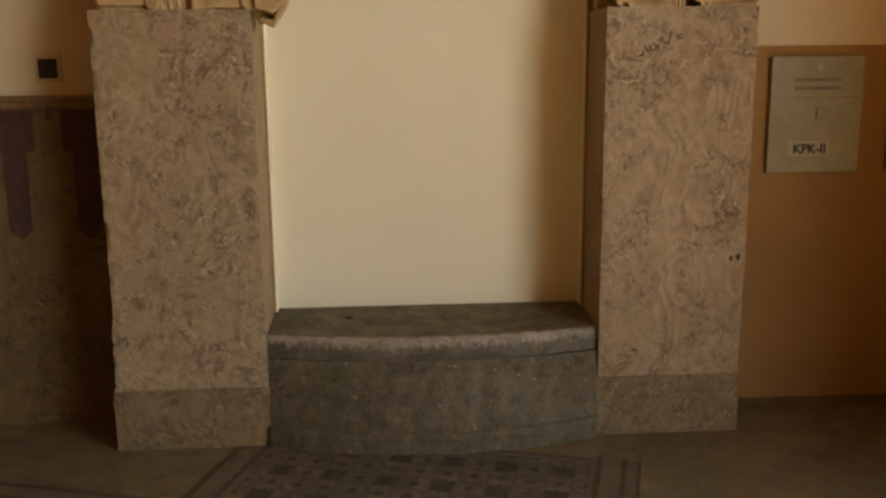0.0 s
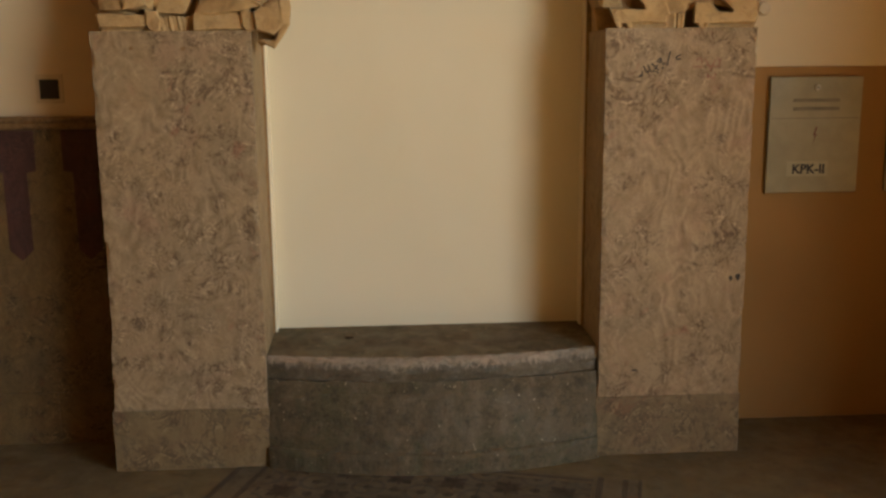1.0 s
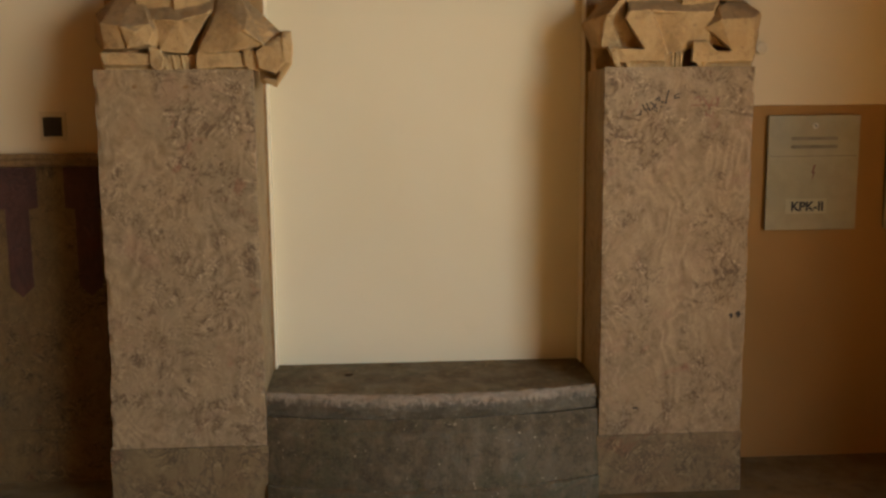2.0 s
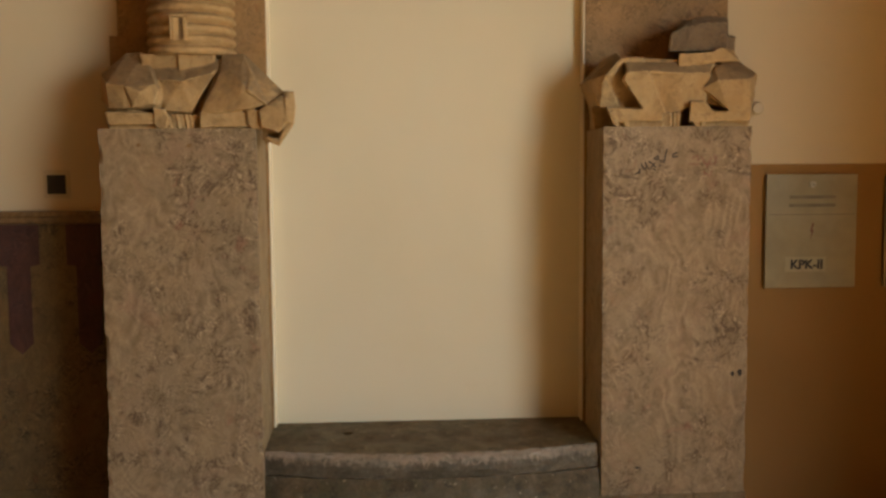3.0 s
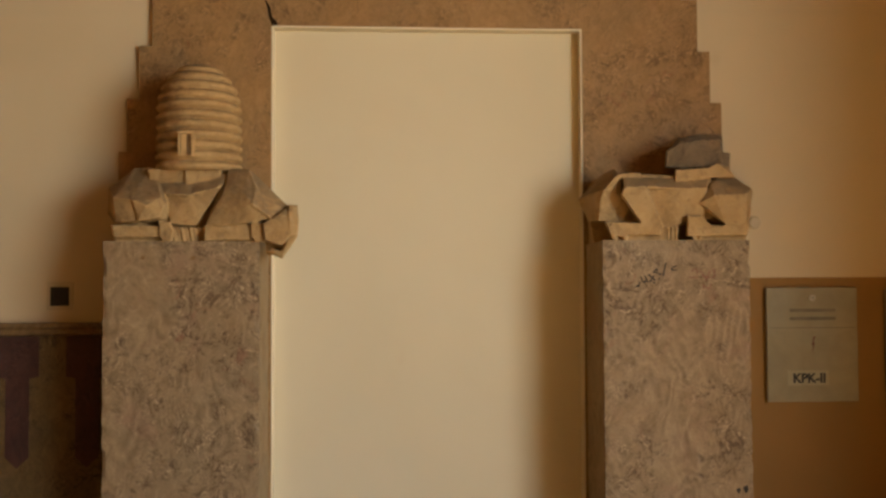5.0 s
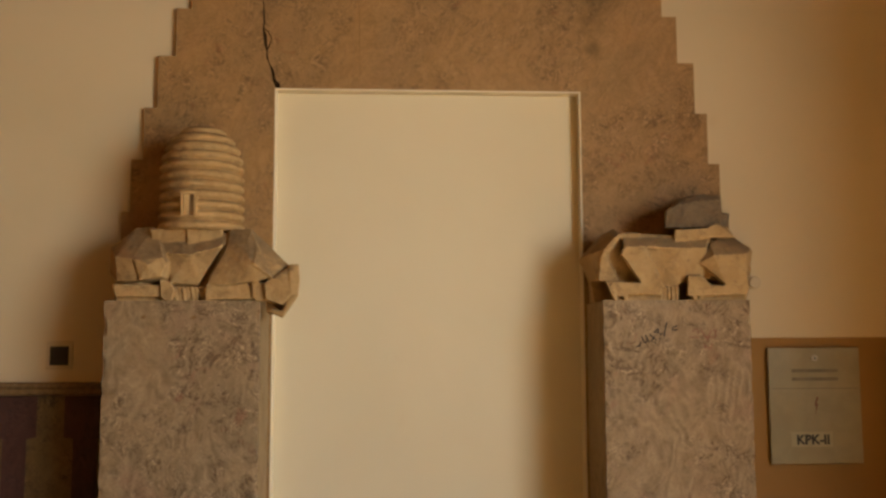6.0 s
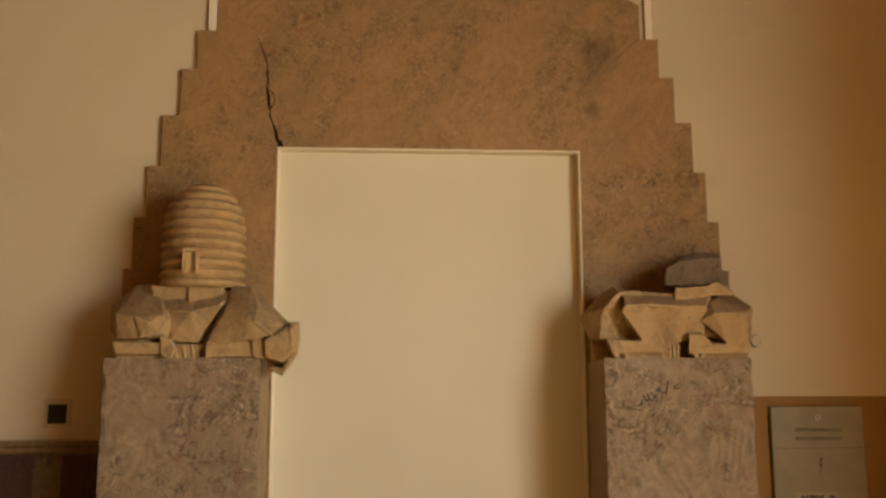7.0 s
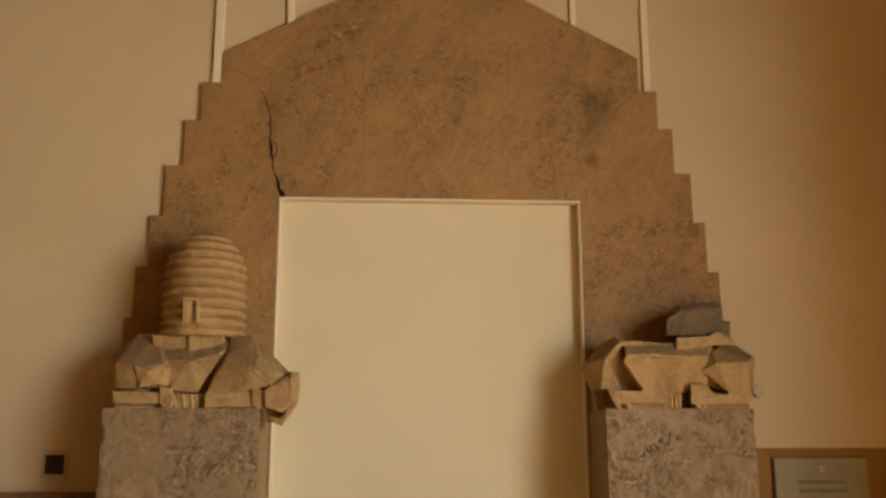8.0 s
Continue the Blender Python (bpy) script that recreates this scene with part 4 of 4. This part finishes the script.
    hull([(1.128, 0.046, 2.054), (1.169, 0.046, 2.073), (1.221, 0.060, 2.061), (1.243, 0.052, 2.020), (1.135, 0.044, 2.016), (1.182, 0.200, 2.073), (1.224, 0.200, 2.093), (1.273, 0.200, 2.078), (1.299, 0.200, 2.037), (1.190, 0.200, 2.034)], bm, 0.0)
    # rear block leaning over the inner edge
    hull([(0.647, 0.110, 1.949), (0.698, 0.130, 2.003), (0.769, 0.150, 2.068), (0.774, 0.070, 2.030), (0.697, 0.050, 1.964), (0.659, 0.095, 1.912), (0.678, 0.080, 1.841), (0.640, 0.280, 1.945), (0.680, 0.280, 1.850), (0.735, 0.300, 2.045), (0.820, 0.300, 2.030), (0.820, 0.300, 1.850), (0.803, 0.110, 1.853), (0.789, 0.120, 1.950)], bm, 0.0)
    hull([(0.681, 0.062, 1.931), (0.699, 0.046, 1.962), (0.727, 0.072, 1.904), (0.762, 0.080, 1.842), (0.681, 0.072, 1.839), (0.727, 0.200, 1.957), (0.821, 0.200, 1.845), (0.710, 0.200, 1.845)], bm, 0.0)
    hull([(0.672, 0.200, 1.845), (0.685, 0.180, 1.756), (0.720, 0.180, 1.850), (0.830, 0.140, 1.850), (0.830, 0.140, 1.756), (0.690, 0.300, 1.756), (0.690, 0.300, 1.850), (0.830, 0.300, 1.850)], bm, 0.0)
    # far shoulder behind the zigzag groove
    hull([(1.139, -0.010, 1.937), (1.271, -0.002, 1.945), (1.271, 0.000, 1.818), (1.185, -0.004, 1.820), (1.086, 0.024, 1.910), (1.141, 0.036, 1.987), (1.178, 0.060, 2.007), (1.322, 0.070, 1.973), (1.328, 0.075, 1.959), (1.315, 0.070, 1.876), (1.300, 0.060, 1.794), (1.429, 0.335, 1.992), (1.400, 0.335, 1.809), (1.280, 0.335, 2.098), (1.163, 0.160, 1.955), (1.237, 0.150, 1.820)], bm, 0.0)
    hull([(1.264, 0.010, 1.886), (1.311, 0.045, 1.893), (1.304, 0.045, 1.858), (1.263, 0.012, 1.854), (1.306, 0.120, 1.894), (1.340, 0.120, 1.899), (1.334, 0.120, 1.864), (1.305, 0.120, 1.861)], bm, 0.0)
    # back of the hollows
    hull([(0.720, 0.088, 1.961), (0.788, 0.092, 1.971), (0.873, 0.088, 1.835), (0.745, 0.088, 1.835), (0.747, 0.200, 1.972), (0.815, 0.200, 1.982), (0.904, 0.200, 1.842), (0.773, 0.200, 1.842)], bm, 0.0)
    hull([(1.071, 0.062, 1.913), (1.149, 0.070, 2.008), (1.193, 0.070, 1.994), (1.222, 0.058, 1.817), (1.116, 0.062, 1.852), (1.117, 0.200, 1.925), (1.194, 0.200, 2.022), (1.241, 0.200, 2.007), (1.275, 0.200, 1.826), (1.163, 0.200, 1.862)], bm, 0.0)
    # far foot
    hull([(1.029, -0.002, 1.855), (1.083, -0.002, 1.855), (1.126, 0.000, 1.816), (1.026, -0.002, 1.775), (1.124, 0.000, 1.775), (1.072, 0.130, 1.864), (1.128, 0.130, 1.864), (1.172, 0.130, 1.824), (1.069, 0.130, 1.781), (1.170, 0.130, 1.781)], bm, 0.0)
    hull([(1.114, 0.000, 1.818), (1.281, 0.002, 1.816), (1.272, 0.002, 1.777), (1.113, 0.000, 1.777), (1.167, 0.150, 1.828), (1.339, 0.150, 1.825), (1.330, 0.150, 1.785), (1.165, 0.150, 1.785)], bm, 0.0)
    hull([(1.070, 0.030, 1.786), (1.278, 0.030, 1.786), (1.277, 0.030, 1.756), (1.068, 0.030, 1.756), (1.110, 0.150, 1.792), (1.325, 0.150, 1.792), (1.324, 0.150, 1.759), (1.108, 0.150, 1.759)], bm, 0.0)
    hull([(1.030, 0.000, 1.798), (1.049, 0.000, 1.798), (1.068, 0.002, 1.757), (1.050, 0.002, 1.757), (1.063, 0.100, 1.803), (1.082, 0.100, 1.803), (1.101, 0.100, 1.761), (1.082, 0.100, 1.761)], bm, 0.0)
    hull([(1.074, 0.000, 1.789), (1.092, 0.000, 1.789), (1.087, 0.002, 1.757), (1.073, 0.002, 1.757), (1.108, 0.100, 1.794), (1.127, 0.100, 1.794), (1.121, 0.100, 1.761), (1.106, 0.100, 1.761)], bm, 0.0)
    # ribbed fringe between the feet
    for i in range(5):
        x = 0.922 + i * 0.0165
        hull([(x + dx + lean, y, z) for dx in (0, 0.0095) for y in (0.026 + 0.006 * (i % 2), 0.15) for z, lean in ((z0, 0.0), (1.812, 0.0))], bm, 0.0)
    return tagged(new("lion_statue", weathered(bm, "lion_statue", SAND)), "faceted sandstone beast with its head broken off", "statue", "stone beasts on pedestals")


build_lion_left()
build_lion_right()


def build_hive():
    """A domed straw-coil beehive in stone, with a small framed doorway."""
    hive = thing("stone_beehive", 0, 0, 0, "ringed sandstone beehive on the lion's back", "beehive sculpture")
    cx, cy, base, top, rad, n = -0.948, 0.170, 2.040, 2.488, 0.168, 11

    def radius(h):
        return rad * (1 - 0.05 * h) if h < 0.56 else rad * 0.972 * max(0.02, 1 - ((h - 0.56) / 0.445) ** 2.1) ** 0.5

    prof = [(radius(i / 110), base + (i / 110) * (top - base), i / 10) for i in range(1, 110)] + [(0.02, top + 0.001, 11.0)]
    bm = turned([(r, z) for r, z, k in prof], cx, cy, 72, 0.98)
    bm.verts.ensure_lookup_table()
    for i, v in enumerate(bm.verts):
        r, z, k = prof[i // 72]
        out = Vector((v.co.x - cx, v.co.y - cy, 0))
        if out.length < 0.03:
            continue
        k += 0.10 * noise.noise(v.co * 5)
        coil = 0.0215 * abs(math.sin(math.pi * k)) ** 0.6 - 0.0155
        v.co += out.normalized() * (coil + 0.0035 * noise.noise(v.co * 24) + 0.002 * noise.noise(v.co * 70))
    part("body", bm, HIVE_STONE, hive, smooth=True)
    fx, fy = -0.965, cy - 0.1675
    # the slit's shade is painted: a brown strip between leaf and jamb
    door = part("doorway", box(fx + 0.002, fx + 0.018, fy - 0.004, fy + 0.03, 2.094, 2.176), SEAM_STAIN_SHADE, hive, "shallow slit of the doorway, its shade put into a brown colour")
    for x0, x1 in ((fx - 0.032, fx - 0.022), (fx + 0.0185, fx + 0.032)):
        part("jamb", worn_box(x0, x1, fy - 0.014, fy + 0.03, 2.090, 2.178, 0.02, 0.003, 0.001, x0), HIVE_STONE, door)
    part("lintel", worn_box(fx - 0.034, fx + 0.034, fy - 0.012, fy + 0.03, 2.1785, 2.190, 0.02, 0.003, 0.001, 4), HIVE_STONE, door)
    part("door_leaf", worn_box(fx - 0.0215, fx + 0.0015, fy - 0.009, fy + 0.02, 2.092, 2.177, 0.02, 0.003, 0.001, 6), HIVE_STONE, door)
    return hive


build_hive()


def build_stump():
    """What is left of the second hive."""
    bm = bmesh.new()
    hull([(0.965, 0.085, 2.060), (0.972, 0.085, 2.127), (1.031, 0.088, 2.163), (1.127, 0.100, 2.183), (1.210, 0.100, 2.181), (1.212, 0.095, 2.115), (1.211, 0.090, 2.062), (1.038, 0.330, 2.091), (1.046, 0.330, 2.162), (1.108, 0.330, 2.200), (1.206, 0.330, 2.218), (1.293, 0.330, 2.216), (1.298, 0.330, 2.148), (1.299, 0.330, 2.092)], bm, 0.0)
    hull([(0.972, 0.085, 2.127), (1.031, 0.088, 2.163), (1.078, 0.125, 2.196), (1.037, 0.150, 2.190), (1.142, 0.140, 2.211), (1.225, 0.140, 2.204), (1.214, 0.100, 2.164), (1.036, 0.200, 2.129), (1.299, 0.330, 2.224), (1.143, 0.330, 2.228)], bm, 0.0)
    hull([(1.205, 0.120, 2.131), (1.258, 0.140, 2.126), (1.248, 0.140, 2.068), (1.202, 0.120, 2.066), (1.277, 0.320, 2.159), (1.326, 0.320, 2.152), (1.315, 0.320, 2.091), (1.274, 0.320, 2.091)], bm, 0.0)
    stump = new("broken_stone_stump", weathered(bm, "broken_stone_stump", GREY_STONE, 0.005, 0.007))
    return tagged(stump, "broken grey stub of a stone beehive", "broken stone")


build_stump()


# ---------------------------------------------------------------- fittings on the walls
def build_cabinet(x0, x1, z0, z1, lettered):
    cab = thing("distribution_box", 0, 0, 0, "grey-green enamelled steel distribution box with a small label" if lettered else "grey enamelled steel box on the ochre wall", "electrical box", "boxes on the wall")
    back = WALL - 0.007
    front = 0.335
    cab.scale, cab.location = (1.0088, 1, 1.0088), (0.0016, 0, -0.0140)
    part("case", box(x0 + 0.006, x1 - 0.006, front + 0.0102, back, z0 + 0.006, z1 - 0.006, 0.003), ENAMEL_SHADE, cab)
    door = part("door", box(x0, x1, front, front + 0.010, z0, z1, 0.003), ENAMEL, cab)
    if not lettered:
        return cab
    cx = (x0 + x1) / 2
    part("lock", disc_y(1.677, 1.517, 0.014, front - 0.008, front, 24, 0.002), STEEL, door, "round nickel lock")
    part("lock_core", disc_y(1.677, 1.517, 0.0035, front - 0.010, front - 0.0081, 16), BLACK, door)
    for z in (1.462, 1.426):
        part("vent_slot", box(1.575, 1.780, front - 0.003, front, z - 0.007, z + 0.007, 0.003), ENAMEL_SHADE, door, "raised vent louvre, its shade painted darker")
    part("door_seam", box(x0 + 0.012, x1 - 0.012, front - 0.0012, front, 1.384, 1.3875), ENAMEL_SHADE, door, "thin dark strip painted as the shade of a pressed line")
    ring = disc_y(1.677, 1.310, 0.050, front - 0.0012, front, 40)
    part("emblem", ring, ENAMEL, door)
    bolt = [(1.680, 1.348), (1.670, 1.312), (1.677, 1.310), (1.672, 1.275), (1.686, 1.318), (1.679, 1.320), (1.688, 1.348)]
    part("bolt_mark", prism(bolt, front - 0.0022, front - 0.0012), RED_INK, door, "red-brown lightning mark")
    part("label_plate", box(1.562, 1.745, front - 0.0014, front, 1.135, 1.200), PAPER, door, "white sticker")
    text = bpy.data.curves.new("lettering", "FONT")
    text.body, text.size, text.align_x, text.extrude = "KPK-II", 0.056, "CENTER", 0.0005
    text.offset = 0.0020
    tmp = new("lettering", text)
    me = bpy.data.meshes.new_from_object(tmp.evaluated_get(bpy.context.evaluated_depsgraph_get()))
    bpy.data.objects.remove(tmp)
    me.materials.append(INK)
    ob = new("lettering", me)
    ob.parent = door
    ob.matrix_basis = pose(1.658, front - 0.0022, 1.148, 90, 0, 0)
    tagged(ob, "black stencilled letters")
    return cab


build_cabinet(1.472, 1.880, 1.063, 1.562, True)
build_cabinet(2.010, 2.300, 1.063, 1.556, False)


def build_socket():
    s = thing("wall_socket", 0, 0, 0, "ivory wall plate with a black square insert", "socket")
    part("plate", box(-1.622, -1.512, WALL - 0.009, WALL, 1.484, 1.602, 0.003), IVORY, s)
    part("insert", box(-1.606, -1.528, WALL - 0.013, WALL - 0.0085, 1.500, 1.580, 0.002), BLACK, s, "black square insert")
    return s


build_socket()


def build_wall_button():
    s = thing("junction_cap", 0, 0, 0, "small round ivory cap on the wall", "junction cap")
    part("cap", disc_y(1.447, 1.850, 0.026, WALL - 0.022, WALL, 28, 0.005), IVORY, s)
    part("rim", disc_y(1.447, 1.850, 0.031, WALL - 0.006, WALL, 28, 0.001), IVORY, s)
    return s


build_wall_button()


# ---------------------------------------------------------------- tile carpet, turned against the wall
CARPET = pose(0, -0.20, 0, 0, 0, -17.0)


def build_carpet():
    def strip(name, u0, u1, v0, v1, mat, top):
        ob = part(name, box(u0, u1, v0, v1, -0.01, top, 0.0008), mat, floor)
        ob.matrix_basis = CARPET
    side = 1.28 / 6
    me = mesh_of(box(-side / 2 + 0.0008, side / 2 - 0.0008, -side / 2 + 0.0008, side / 2 - 0.0008, -0.01, 0.004, 0.0008), "tile", TILE)
    for i in range(6):
        for j in range(18):
            ob = new("tile", me)
            ob.parent = floor
            ob.matrix_basis = CARPET @ pose(-0.68 + side * (i + 0.5), 0.10 - side * (j + 0.5), 0)
    far = 0.10 - side * 18
    for a, b, m, top in ((-0.84, -0.815, STRIP, 0.004), (-0.8142, -0.735, BAND, 0.004), (-0.7342, -0.712, STRIP, 0.004), (-0.7112, -0.6812, BAND, 0.004),
                         (0.6012, 0.615, BAND, 0.004), (0.6158, 0.640, STRIP, 0.004), (0.6408, 0.715, BAND, 0.004), (0.7158, 0.735, STRIP, 0.004), (0.7358, 0.775, BAND, 0.004), (0.7758, 0.79, STRIP, 0.004)):
        strip("border_strip", a, b, far, 0.10 if b < 0 else 0.168, m, top)
    for a, b, m in ((0.1008, 0.124, BAND), (0.1248, 0.142, STRIP), (0.1428, 0.160, BAND)):
        strip("border_strip", -0.15, 0.6004, a, b, m, 0.004)
    for a, b, m in ((-0.565, -0.54, STRIP), (-0.64, -0.5658, BAND), (-0.665, -0.6408, STRIP)):
        strip("border_strip", -4.0, -0.8408, a, b, m, 0.004)


build_carpet()
